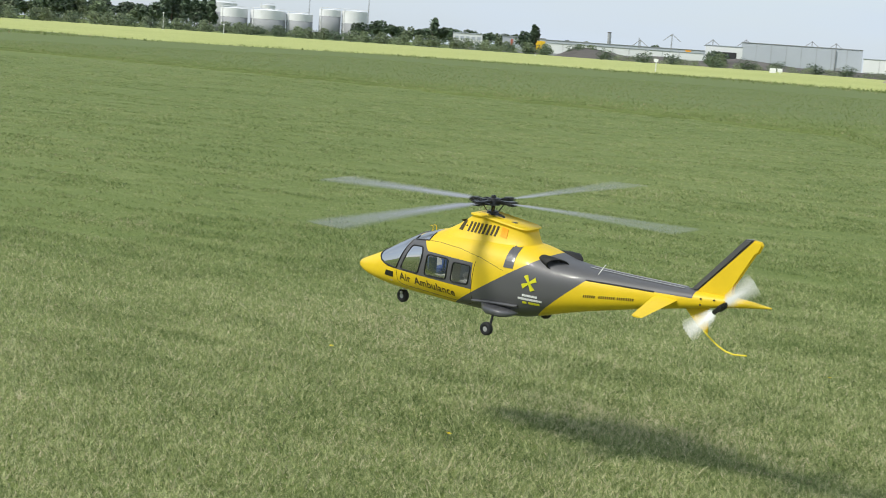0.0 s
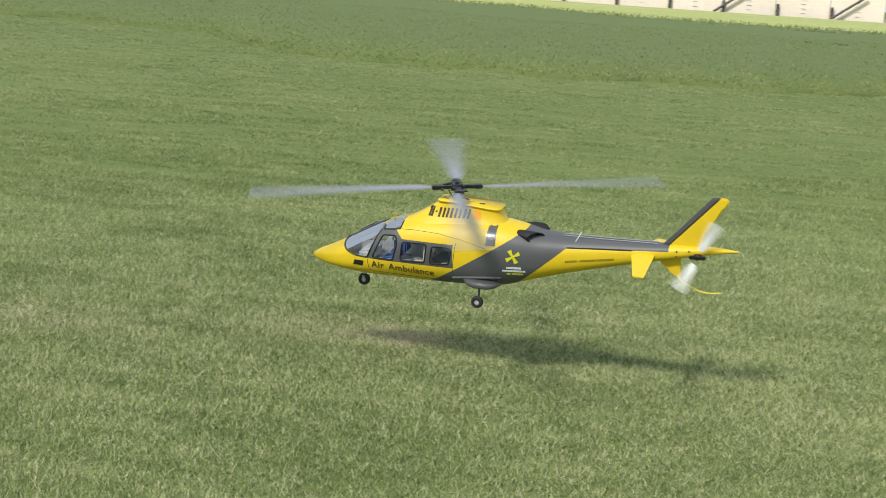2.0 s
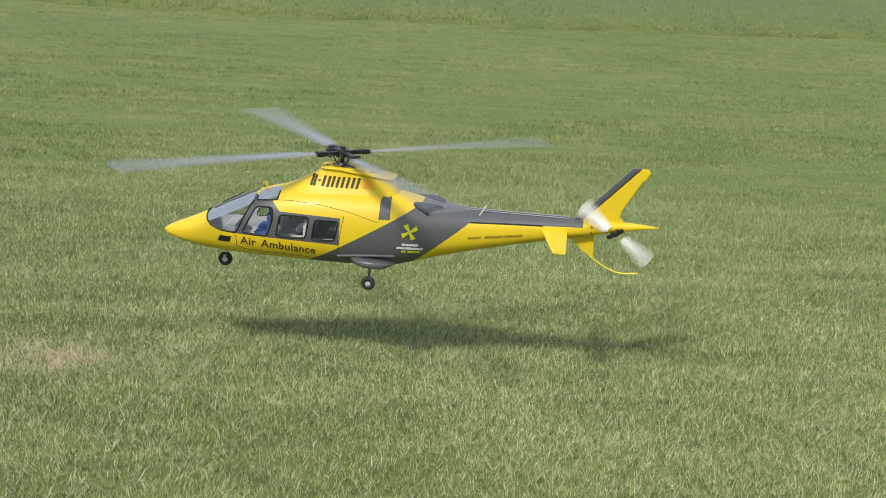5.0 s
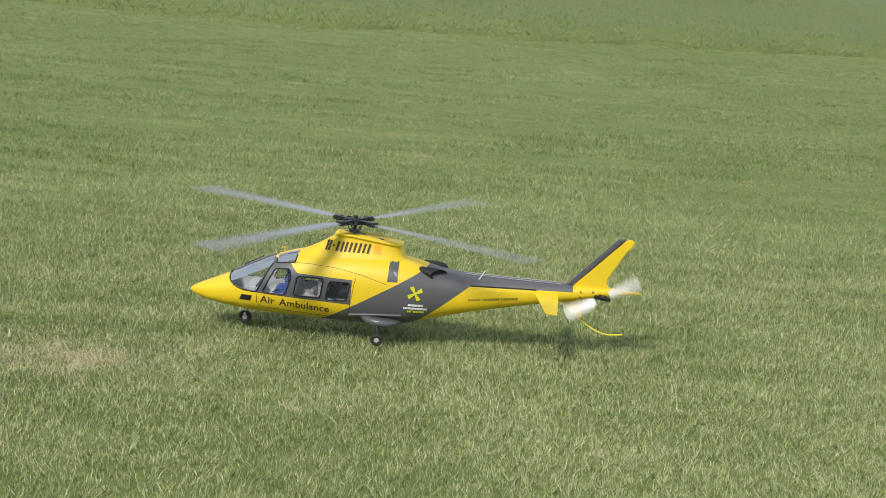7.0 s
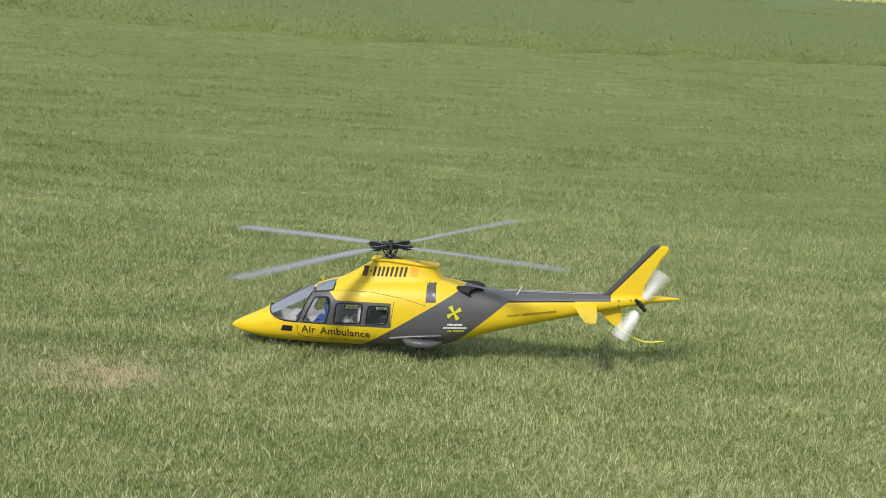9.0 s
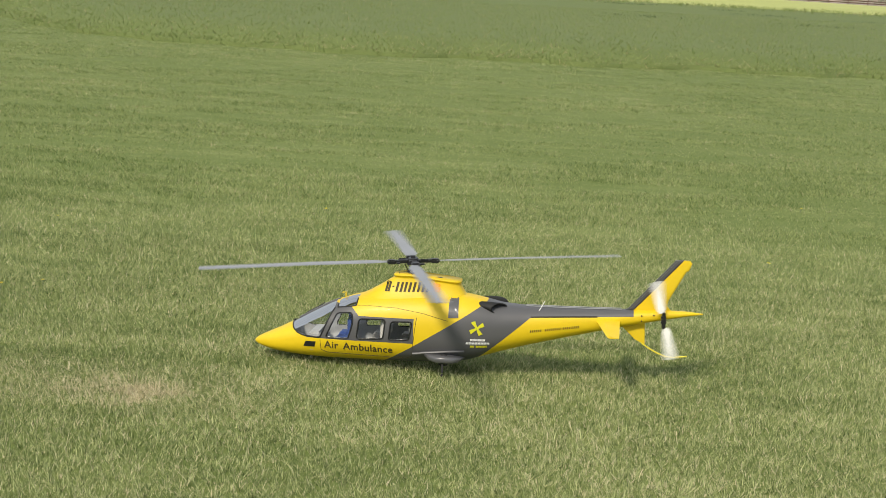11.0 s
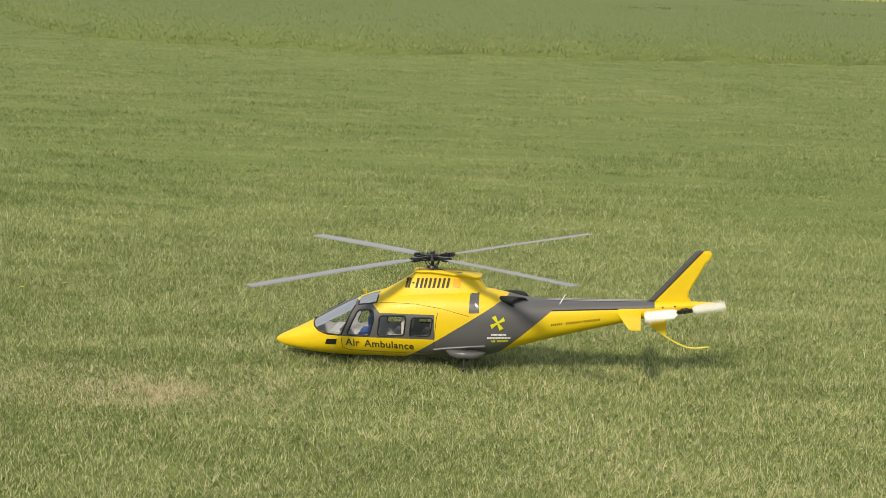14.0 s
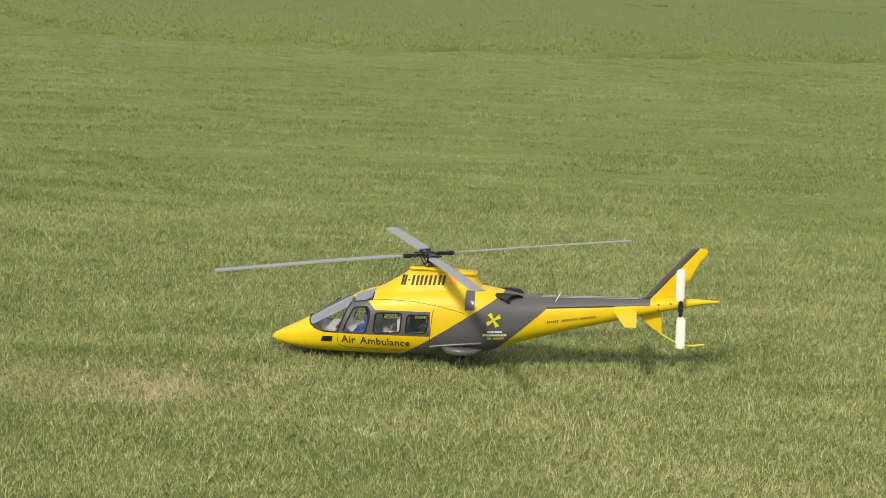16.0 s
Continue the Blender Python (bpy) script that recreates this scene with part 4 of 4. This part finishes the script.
        faces.append((b, b + 1, b + 2, b + 3))
    part("crown", raw("crown", verts, faces), leaf, t)
    return t


trees = [tree("tree", "dark green broadleaf tree on the far field edge", 10, 3.6, 1, LEAF), tree("tree", "dark green broadleaf tree on the far field edge", 9, 4.2, 2, LEAF), tree("tree", "tall dark poplar on the far field edge", 13, 2.2, 3, LEAF, 600, 2.2, 0.08), tree("tree", "grey-green tree by the storage tanks", 8, 3.4, 4, LEAF2)]
bushes = [tree("bush", "grey-green bush on the field edge", 4.0, 2.7, 11, LEAF2, 700, 1, 0.02), tree("bush", "dark green bush on the field edge", 3.4, 2.5, 12, LEAF, 700, 1, 0.02), tree("bush", "low spreading scrub bush", 2.0, 2.2, 13, LEAF2, 560, 1, 0.02)]
for k, o in enumerate(trees + bushes):
    o.matrix_basis = pose(*at(-47.2 + 0.7 * k, 545 + 12 * k))
rt = np.random.default_rng(21)
for k in range(44):  # wood at the edge
    y = rt.uniform(-50, -40.6)
    copy_thing(trees[(0, 1, 3)[k % 3]], pose(*at(y, rt.uniform(470, 560)), 0, 0, rt.uniform(0, 360)))
for k in range(7):
    copy_thing(trees[2], pose(*at(-40.4 + 0.28 * k, 500 + 9 * (k % 3)), 0, 0, 50 * k))
for y, d, q in ((-32.5, 560, 1), (-32.0, 600, 0), (-31.4, 620, 3), (-30.45, 560, 2), (-30.2, 566, 0), (-29.8, 640, 1), (-29.1, 660, 1), (-28.4, 640, 0), (-28.0, 650, 3), (-27.4, 640, 0), (-26.62, 560, 2), (-27.0, 580, 1), (-25.3, 760, 0), (-24.7, 760, 3), (-22.2, 780, 1), (-39.2, 560, 1), (-33.2, 680, 1), (-36.9, 700, 0), (-32.7, 700, 1), (-31.7, 720, 1), (-31.0, 700, 0), (-29.5, 720, 1), (-28.8, 720, 0), (-27.7, 740, 1), (-30.7, 720, 1)):
    copy_thing(trees[q], pose(*at(y, d), 0, 0, y * 37))
for k in range(95):
    y = -47 + k * 0.222 + rt.uniform(-0.2, 0.2)
    copy_thing(bushes[k % 3], pose(*at(y, rt.uniform(395, 450) if y < -41 else rt.uniform(445, 480)), 0, 0, rt.uniform(0, 360)))
for y, d, q in ((-24.9, 455, 0), (-25.2, 452, 1), (-24.5, 456, 0), (-19.9, 440, 1), (-19.75, 438, 1), (-20.05, 442, 1), (-19.85, 436, 0)):
    copy_thing(bushes[q], pose(*at(y, d, 0.6), 0, 0, y * 31))
copy_thing(trees[1], pose(*at(-19.9, 460, -3.4), 0, 0, 20))
for y, d in ((-9.3, 420), (-7.4, 430), (-6.9, 460)):
    copy_thing(trees[1], pose(*at(y, d, -0.4), 0, 0, y * 60))
for k in range(42):
    y = -24 + k * 0.43 + rt.uniform(-0.2, 0.2)
    copy_thing(bushes[(1, 2, 2)[k % 3]], pose(*at(y, rt.uniform(400, 430) if y < -12 else rt.uniform(215, 300), -0.2), 0, 0, rt.uniform(0, 360)))


def tank(yaw0, yaw1, dist, top, white):
    """A steel storage tank: grey shell, white upper courses, flat cone roof, rail and ladder."""
    r = dist * radians(yaw1 - yaw0) / 2
    hgt = 1.5 + dist * math.tan(radians(top))
    t = tagged(new("storage_tank"), "round grey and white steel storage tank", "tank", "storage tanks on the horizon")
    bm = bmesh.new()
    cyl(bm, (0, 0, 0), (0, 0, hgt * (1 - white)), r, seg=40)
    part("shell", bm, TANK_G, t, "grey steel shell", True)
    bm = bmesh.new()
    cyl(bm, (0, 0, hgt * (1 - white)), (0, 0, hgt), r * 1.004, seg=40)
    cyl(bm, (0, 0, hgt), (0, 0, hgt + r * 0.10), r, 0.4, 40)
    part("roof", bm, TANK_W, t, "white upper shell and cone roof")
    bm = bmesh.new()
    tube(bm, [((r + 0.05) * math.cos(k * 0.1571), (r + 0.05) * math.sin(k * 0.1571), hgt + 0.9) for k in range(40)], 0.08, 4, True)
    tube(bm, [((r + 0.2) * math.cos(-1.9), (r + 0.2) * math.sin(-1.9), 0), ((r + 0.2) * math.cos(-1.9), (r + 0.2) * math.sin(-1.9), hgt + 0.9)], 0.22, 4)
    part("rail", bm, TANK_W, t)
    t.matrix_basis = pose(*at((yaw0 + yaw1) / 2, dist))
    return t


for a, b, d, top, w in ((-38.95, -37.75, 760, 0.93, 0.33), (-38.35, -37.35, 700, 0.76, 0.36), (-37.25, -35.95, 700, 0.76, 0.36), (-36.9, -36.35, 760, 0.96, 0.5), (-35.93, -34.95, 700, 0.71, 0.3), (-34.72, -33.92, 700, 0.95, 0.22), (-33.88, -32.92, 700, 0.95, 0.42)):
    tank(a, b, d, top, w)


def mast(yaw, dist, top, r=0.25):
    t = tagged(new("mast"), "thin steel mast on the horizon", "mast")
    bm = bmesh.new()
    hgt = 1.5 + dist * math.tan(radians(top))
    cyl(bm, (0, 0, 0), (0, 0, hgt), r, r * 0.7, 8)
    part("pole", bm, TANK_G, t)
    bm = bmesh.new()
    cyl(bm, (0, 0, 0), (0, 0, 0.4), r * 3, seg=8)
    part("base_plate", bm, STEEL, t)
    t.matrix_basis = pose(*at(yaw, dist))


for y, d, e in ((-32.9, 720, 1.5), (-35.1, 720, 1.3), (-22.8, 640, 0.72), (-17.7, 640, 0.72)):
    mast(y, d, e)
t = tagged(new("chimney"), "grey works chimney on the horizon", "chimney")
bm = bmesh.new()
cyl(bm, (0, 0, 0), (0, 0, 12.3), 1.0, 0.8, 14)
part("stack", bm, TANK_G, t)
bm = bmesh.new()
cyl(bm, (0, 0, 12.3), (0, 0, 12.8), 0.95, seg=14)
part("cap", bm, STEEL, t)
t.matrix_basis = pose(*at(-23.9, 760))


def hall(name, label, yaw0, yaw1, dist, top, m, depth=30.0, windows=(), parts=()):
    """A flat-roofed building seen across the field: walls, roof slab, plinth and openings."""
    a, b = Vector(at(yaw0, dist)), Vector(at(yaw1, dist))
    w, hgt = (b - a).length, 1.5 + dist * math.tan(radians(top))
    o = tagged(new(name), label, "building")
    bm = bmesh.new()
    box(bm, (0, depth / 2, hgt / 2), (w, depth, hgt), 0.05)
    part("wall", bm, m, o)
    bm = bmesh.new()
    box(bm, (0, depth / 2, hgt + 0.15), (w + 0.5, depth + 0.5, 0.3), 0.05)
    part("roof", bm, CLAD if m is not CLAD else TANK_G, o)
    bm = bmesh.new()
    box(bm, (0, -0.08, 0.4), (w, 0.2, 0.8))
    part("plinth", bm, TANK_G, o)
    if w > 40:
        for k in range(1, int(w / 6)):
            bm = bmesh.new()
            box(bm, (-w / 2 + 6 * k, -0.05, hgt / 2), (0.12, 0.12, hgt * 0.98))
            part("cladding_joint", bm, TANK_G if m is not TANK_G else CLAD, o)
    for x, z, ww, wh, mm in windows:
        bm = bmesh.new()
        box(bm, (x * w, -0.06, z * hgt), (ww, 0.16, wh))
        part("window", bm, mm, o)
    for x, z, dx, dz, mm, nm in parts:
        bm = bmesh.new()
        box(bm, (x * w, -0.3, z * hgt), (dx, 0.6, dz), 0.03)
        part(nm, bm, mm, o)
    d = (b - a).normalized()
    o.matrix_basis = pose(*((a + b) / 2), 0, 0, math.degrees(math.atan2(d.y, d.x)))
    return o


hall("office_building", "pale office block with window rows", -29.7, -28.6, 600, 0.44, PALE, 14, [(-0.38 + 0.19 * k, z, 1.4, 1.2, CLAD) for k in range(5) for z in (0.3, 0.72)])
hall("warehouse", "low grey warehouse with a yellow sign board", -27.85, -26.25, 620, 0.43, CLAD, 30, [(-0.28, 0.6, 0.9, 3.4, REDC)], [(0.36, 0.55, 4.8, 3.8, SIGNY, "sign_board")])
hall("low_building", "low red-roofed shed between bushes", -31.1, -30.2, 520, 0.07, PALE, 10)
hall("long_white_hall", "long low white hall", -26.2, -20.4, 560, 0.30, PALE, 40)
hall("back_hall", "grey hall behind the long white hall", -26.3, -19.0, 690, 0.40, CLAD, 30, parts=[(0.23, 0.84, 2.4, 1.6, ORANGE, "sign_board")])
# no hollow: a dark box on the front paints the shade under the canopy
hall("loading_canopy", "open loading canopy with a dark box for its shaded inside", -20.35, -19.0, 590, 0.62, PALE, 20, [(0.0, 0.45, 9.5, 4.4, SHADED)])
hall("big_warehouse", "big grey flat-roofed warehouse", -19.05, -14.75, 640, 0.80, CLAD, 60, [(0.30, 0.2, 2.4, 1.4, TANK_G)], [(0.78 - 0.5, 0.5, 0.3, 9.6, TANK_G, "corner_strip")])
hall("white_shed", "white flat shed beside the big warehouse", -14.7, -7.8, 600, 0.5, PALE, 40)
for y, e in ((-21.6, 0.95), (-20.1, 0.85), (-18.9, 0.92), (-16.55, 1.02), (-15.7, 1.0), (-22.75, 0.66)):
    # roof trusses: a post with two raking stays
    o = tagged(new("roof_truss"), "steel roof truss on the warehouse", "truss", "roof trusses")
    bm = bmesh.new()
    hgt = 1.5 + 645 * math.tan(radians(e))
    tube(bm, [(0, 0, 0), (0, 0, hgt)], 0.22, 5)
    part("post", bm, TANK_G, o)
    for sx in (-1, 1):
        bm = bmesh.new()
        tube(bm, [(0, 0, hgt - 0.2), (sx * 3.8, 0, hgt - 3.0)], 0.16, 5)
        part("stay", bm, TANK_G, o)
    o.matrix_basis = pose(*at(y, 645))


def bank(name, label, yaw0, yaw1, dist, hgt, m, depth, seed):
    """A long, lumpy bank of earth."""
    n, r = 120, np.random.default_rng(seed)
    verts, faces = [], []
    for i in range(n + 1):
        yy = yaw0 + (yaw1 - yaw0) * i / n
        e = min(1, i / 6, (n - i) / 6)
        for k, (d, f) in enumerate(((0, -0.05), (0.2, 0.6), (0.45, 1.0), (0.7, 0.8), (1.0, -0.05))):
            x, y, _ = at(yy, dist + d * depth)
            verts.append((x, y, (hgt * f * e * (0.55 + 0.9 * abs(noise.noise((x * 0.05, y * 0.05, seed)))) if f > 0 else 0.0)))
    for i in range(n):
        for k in range(4):
            a = i * 5 + k
            faces.append((a, a + 5, a + 6, a + 1))
    return tagged(part(name, raw(name, verts, faces), m, smooth=True), label, "bank", kind="structure")


bank("earth_bank", "long dark bank of scrubby earth", -26, -8.5, 442, 2.7, EARTH, 30, 3)
bank("earth_bank", "grey rubble bank beside the concrete wall", -14, -6.2, 240, 2.6, RUBBLE, 18, 5)
bank("earth_bank", "scrubby rubble bank beside the concrete wall", 9.2, 26, 205, 3.6, RUBBLE, 18, 6)


def concrete_wall():
    """A long wall of concrete bays with dark posts, footings and raking stairs."""
    x0, x1, y, hgt = -21.0, 31.0, 190.0, 9.0
    o = tagged(new("concrete_wall"), "long pale concrete wall with dark posts", "wall")
    n = 8
    for k in range(n):
        a, b = x0 + (x1 - x0) * k / n, x0 + (x1 - x0) * (k + 1) / n
        bm = bmesh.new()
        box(bm, ((a + b) / 2, y + 0.3, hgt / 2), (b - a - 0.06, 0.6, hgt), 0.04)
        part("panel", bm, CONCRETE, o)
        bm = bmesh.new()
        box(bm, (a + 0.2, y - 0.25, 0.85), (0.30, 0.4, 1.6), 0.05)
        part("post", bm, STEEL, o)
        bm = bmesh.new()
        for q in range(6):
            box(bm, ((a + b) / 2, y - 0.03, 0.7 + 0.55 * q), (0.6, 0.08, 0.05))
        part("rungs", bm, CLAD, o)
    for a, s in ((10.5, 1), (24.5, 1), (-12, 1)):
        bm = bmesh.new()
        tube(bm, [(a, y - 0.6, 0.2), (a + 4.2, y - 0.6, 3.2)], 0.16, 6)
        part("raking_rail", bm, STEEL, o)
    return o


concrete_wall()
for k, (y, d, w, m, lab) in enumerate(((11.3, 235, 6.0, BLUEC, "blue shipping container"), (13.0, 240, 6.0, PALE, "white shipping container"), (14.1, 238, 4.0, PALE, "white site cabin"), (12.2, 250, 6.0, BLUEC, "blue shipping container"), (15.6, 236, 6.0, REDC, "rust-red shipping container"), (17.5, 240, 6.0, PALE, "white shipping container"), (19.5, 240, 6.0, BLUEC, "blue shipping container"))):
    o = tagged(new("container"), lab + " beyond the scrub", "container", "containers beyond the field")
    bm = bmesh.new()
    box(bm, (0, 0, 1.3), (w, 2.4, 2.6), 0.05)
    part("body", bm, m, o)
    bm = bmesh.new()
    for q in range(int(w * 3)):
        box(bm, (-w / 2 + 0.2 + q / 3, -1.22, 1.3), (0.1, 0.06, 2.3))
    part("ribs", bm, m, o)
    o.matrix_basis = pose(*at(y, d), 0, 0, 4 * k - 8)


def marker(yaw, dist, hgt, w, m, label):
    """A white field marker: stake and board."""
    o = tagged(new("field_marker"), label, "marker")
    bm = bmesh.new()
    cyl(bm, (0, 0, -0.1), (0, 0, hgt), 0.06, seg=8)
    part("stake", bm, TANK_W, o)
    bm = bmesh.new()
    box(bm, (0, -0.06, hgt - w / 3), (w, 0.08, w * 0.7), 0.02)
    part("board", bm, m, o)
    o.matrix_basis = pose(*at(yaw, dist))


marker(-22.1, 165, 1.45, 0.5, TANK_W, "white marker board on a stake in the meadow")
marker(-17.85, 300, 1.2, 1.3, TANK_W, "white box marker at the field edge")
marker(-17.6, 300, 1.2, 1.0, TANK_W, "white box marker at the field edge")
marker(-38.2, 330, 2.4, 0.4, TANK_W, "white stake at the field edge")
marker(-40.4, 360, 4.2, 0.4, TANK_W, "white stake at the field edge")
marker(-13.2, 230, 2.4, 0.3, TANK_W, "white stake at the field edge")
marker(-9.1, 225, 2.4, 0.3, TANK_W, "white stake at the field edge")
marker(-26.6, 350, 1.1, 0.5, STEEL, "dark stake at the field edge")


def gantry(yaw0, yaw1, dist, top, bottom):
    """A lattice crane beam on trestle legs."""
    a, b = Vector(at(yaw0, dist)), Vector(at(yaw1, dist))
    w = (b - a).length
    z0, z1 = 1.5 + dist * math.tan(radians(bottom)), 1.5 + dist * math.tan(radians(top))
    o = tagged(new("gantry_crane"), "grey steel lattice gantry crane beyond the field", "crane")
    bm = bmesh.new()
    for z in (z0, z1):
        tube(bm, [(-w / 2, 0, z), (w / 2, 0, z)], 0.22, 5)
    n = 14
    for k in range(n):
        x = -w / 2 + w * k / n
        tube(bm, [(x, 0, z0), (x + w / n / 2, 0, z1)], 0.13, 4)
        tube(bm, [(x + w / n / 2, 0, z1), (x + w / n, 0, z0)], 0.13, 4)
    part("beam", bm, TANK_G, o)
    for x in (-w / 3, w / 3):
        bm = bmesh.new()
        for dx in (-1.2, 1.2):
            tube(bm, [(x + dx, 0, 0), (x + dx * 0.4, 0, z0)], 0.2, 5)
        part("leg", bm, TANK_G, o)
    d = (b - a).normalized()
    o.matrix_basis = pose(*((a + b) / 2), 0, 0, math.degrees(math.atan2(d.y, d.x)))


gantry(-10.2, -6.4, 520, 1.55, 1.3)
for k in range(46):  # scrub on the rubble bank
    y = 11.0 + k * 0.33 + rt.uniform(-0.15, 0.15)
    copy_thing(bushes[2], pose(*at(y, rt.uniform(205, 214), rt.uniform(-0.9, 0.9)), 0, 0, rt.uniform(0, 360)))
o = tagged(new("field_fence"), "low brown rail fence before the rubble bank", "fence")
for z in (0.35, 0.62):
    bm = bmesh.new()
    tube(bm, [at(y, 201, z) for y in np.linspace(10.2, 26, 20)], 0.07, 5)
    part("rail", bm, RUST, o)
for y in np.linspace(10.2, 26, 24):
    bm = bmesh.new()
    cyl(bm, at(y, 201, 0.0), at(y, 201, 0.75), 0.07, seg=6)
    part("post", bm, RUST, o)


# ---- what moves ----
# seconds, place, yaw of the nose, pitch, roll
FLIGHT = [
    (0.0, -2.935, 4.123, 0.501, 170.77, 2.94, -4.01),
    (0.5, -2.494, 4.155, 0.324, 170.27, 4.69, -3.41),
    (1.0, -2.021, 4.310, 0.246, 168.67, 5.90, -2.31),
    (1.5, -1.400, 4.532, 0.321, 169.68, 5.43, -5.71),
    (2.0, -0.722, 4.701, 0.326, 169.11, -0.61, -8.55),
    (2.5, -0.262, 4.780, 0.223, 168.89, -3.44, -8.35),
    (3.0, -0.044, 4.761, 0.237, 171.32, -0.97, -3.86),
    (3.5, 0.059, 4.850, 0.333, 172.15, 2.11, -4.36),
    (3.7, 0.092, 4.887, 0.355, 172.15, 1.54, -4.81),
    (6.0, -0.105, 5.478, 0.267, 172.87, 2.62, -3.50),
    (6.5, -0.091, 5.592, 0.118, 174.67, 1.85, -2.16),
    (7.0, -0.053, 5.640, 0.039, 173.66, 2.02, -1.24),
    (7.5, -0.010, 5.670, 0.007, 174.05, 0.33, -0.88),
    (8.0, -0.019, 5.669, -0.000, 174.38, -1.84, -0.28),
    (8.5, -0.019, 5.686, -0.005, 174.88, -1.39, 0.59),
    (9.0, -0.017, 5.660, -0.002, 173.69, -1.74, 1.22),
    (16.0, -0.017, 5.660, -0.002, 173.69, -1.74, 1.22),
]
# rotor angles in degrees: main (a quarter turn looks alike) with the tip of its disc, tail (half a turn looks alike)
MAIN = [(0, 87.5, 0.6, 3.4), (0.5, 8.2, 0.3, 4.0), (1, 8.8, 0.6, 4.0), (1.5, 1.1, 1.0, 3.6), (2, 21.9, -0.3, 1.2), (2.5, 24.9, -0.7, 1.5), (3, 33.6, 1.0, 1.3), (3.5, 34.1, 0.0, 1.0), (3.7, 67.1, 1.0, 2.5), (6, 20.6, -0.6, 1.5), (6.5, 44.2, -1.0, 2.0), (7, 58.9, 0.6, 1.5), (7.5, 76.9, 0.5, 2.1), (8, 12.4, -0.7, 3.0), (8.5, 37.9, 0.2, 2.9), (9, 56.9, -0.5, 2.4), (9.5, 35.1, -0.3, 2.2), (10, 47.4, -0.5, 2.6), (12.5, 9.5, -0.3, 1.5), (13, 82.5, -0.3, 1.3), (13.5, 30.6, -0.8, 1.8), (14, 44.8, -0.4, 1.9), (14.5, 39.3, -0.1, 2.1), (15, 27.1, -0.8, 2.4), (15.5, 15.7, -0.5, 1.8), (16, 19.6, 0.1, 2.8)]
TAIL = [(0, 138.0), (0.5, 21.5), (1, 68.5), (1.5, 174.0), (2, 117.5), (2.5, 126.5), (3, 33.0), (3.5, 98.5), (3.7, 59.5), (6, 142.5), (6.5, 108.0), (7, 150.5), (7.5, 78.5), (8, 148.0), (8.5, 45.5), (9, 122.5), (9.5, 141.0), (10, 41.5), (12.5, 43.0), (13, 129.0), (13.5, 106.0), (14, 170.5), (14.5, 145.0), (15, 121.0), (15.5, 14.0), (16, 90.0)]


def spin(keys, period, speed):
    """Angles frame by frame that pass the given ones at about the given degrees a frame."""
    out, total = [], keys[0][1]
    for (t0, a0), (t1, a1) in zip(keys, keys[1:]):
        f0, f1 = frame(t0), frame(t1)
        v = float(np.interp((t0 + t1) / 2, *zip(*speed)))
        want = v * (f1 - f0)
        step = (a1 - total) % period
        step += period * round((want - step) / period)
        out += [((f - 1) / FPS, total + step * (f - f0) / (f1 - f0)) for f in range(f0, f1)]
        total += step
    return out + [(keys[-1][0], total)]


def motions():
    walk(heli, [(t, pose(x, y, z, roll, -pitch, yaw)) for t, x, y, z, yaw, pitch, roll in FLIGHT])
    for side, g in gear:
        walk(g, [(t, pose(0, -side * z, z)) for t, z in ((0, 0), (7.2, 0), (7.5, 0.024), (8.0, 0.05), (16, 0.05))])
    lean = [[r[k] for r in MAIN] for k in (0, 2, 3)]  # the disc tips with the controls
    walk(main_rotor, [(t, pose(0.005, 0, 0.427, float(np.interp(t, lean[0], lean[1])), float(np.interp(t, lean[0], lean[2])), 0) @ pose(0, 0, 0, 0, 0, a))
                      for t, a in spin([r[:2] for r in MAIN], 90, [(0, 78), (7, 78), (9, 42), (10, 34), (12.5, 18), (16, 8)])])
    # the tail blades run ahead of their hub while the rotor is fast, and stand in it again at the end
    turn = spin(TAIL, 180, [(0, 165), (8, 165), (10, 160), (12.5, 120), (14, 60), (16, 30)])
    ahead, lead = [0.0], 0.0
    for (t0, a0), (t1, a1) in zip(turn, turn[1:]):
        lead += max(0.0, (a1 - a0) - 82)
        ahead.append(lead)
    fit = 360 * round(lead / 360) / lead
    walk(tail_rotor, [(t, pose(0.61 - 1.556, 0.055, 0.258, 0, -(a - e * fit), 0)) for (t, a), e in zip(turn, ahead)])
    for b in whirl:
        walk(b, [(t, pose(0, 0, 0, 0, -e * fit, 0)) for (t, _), e in zip(turn, ahead)])


motions()
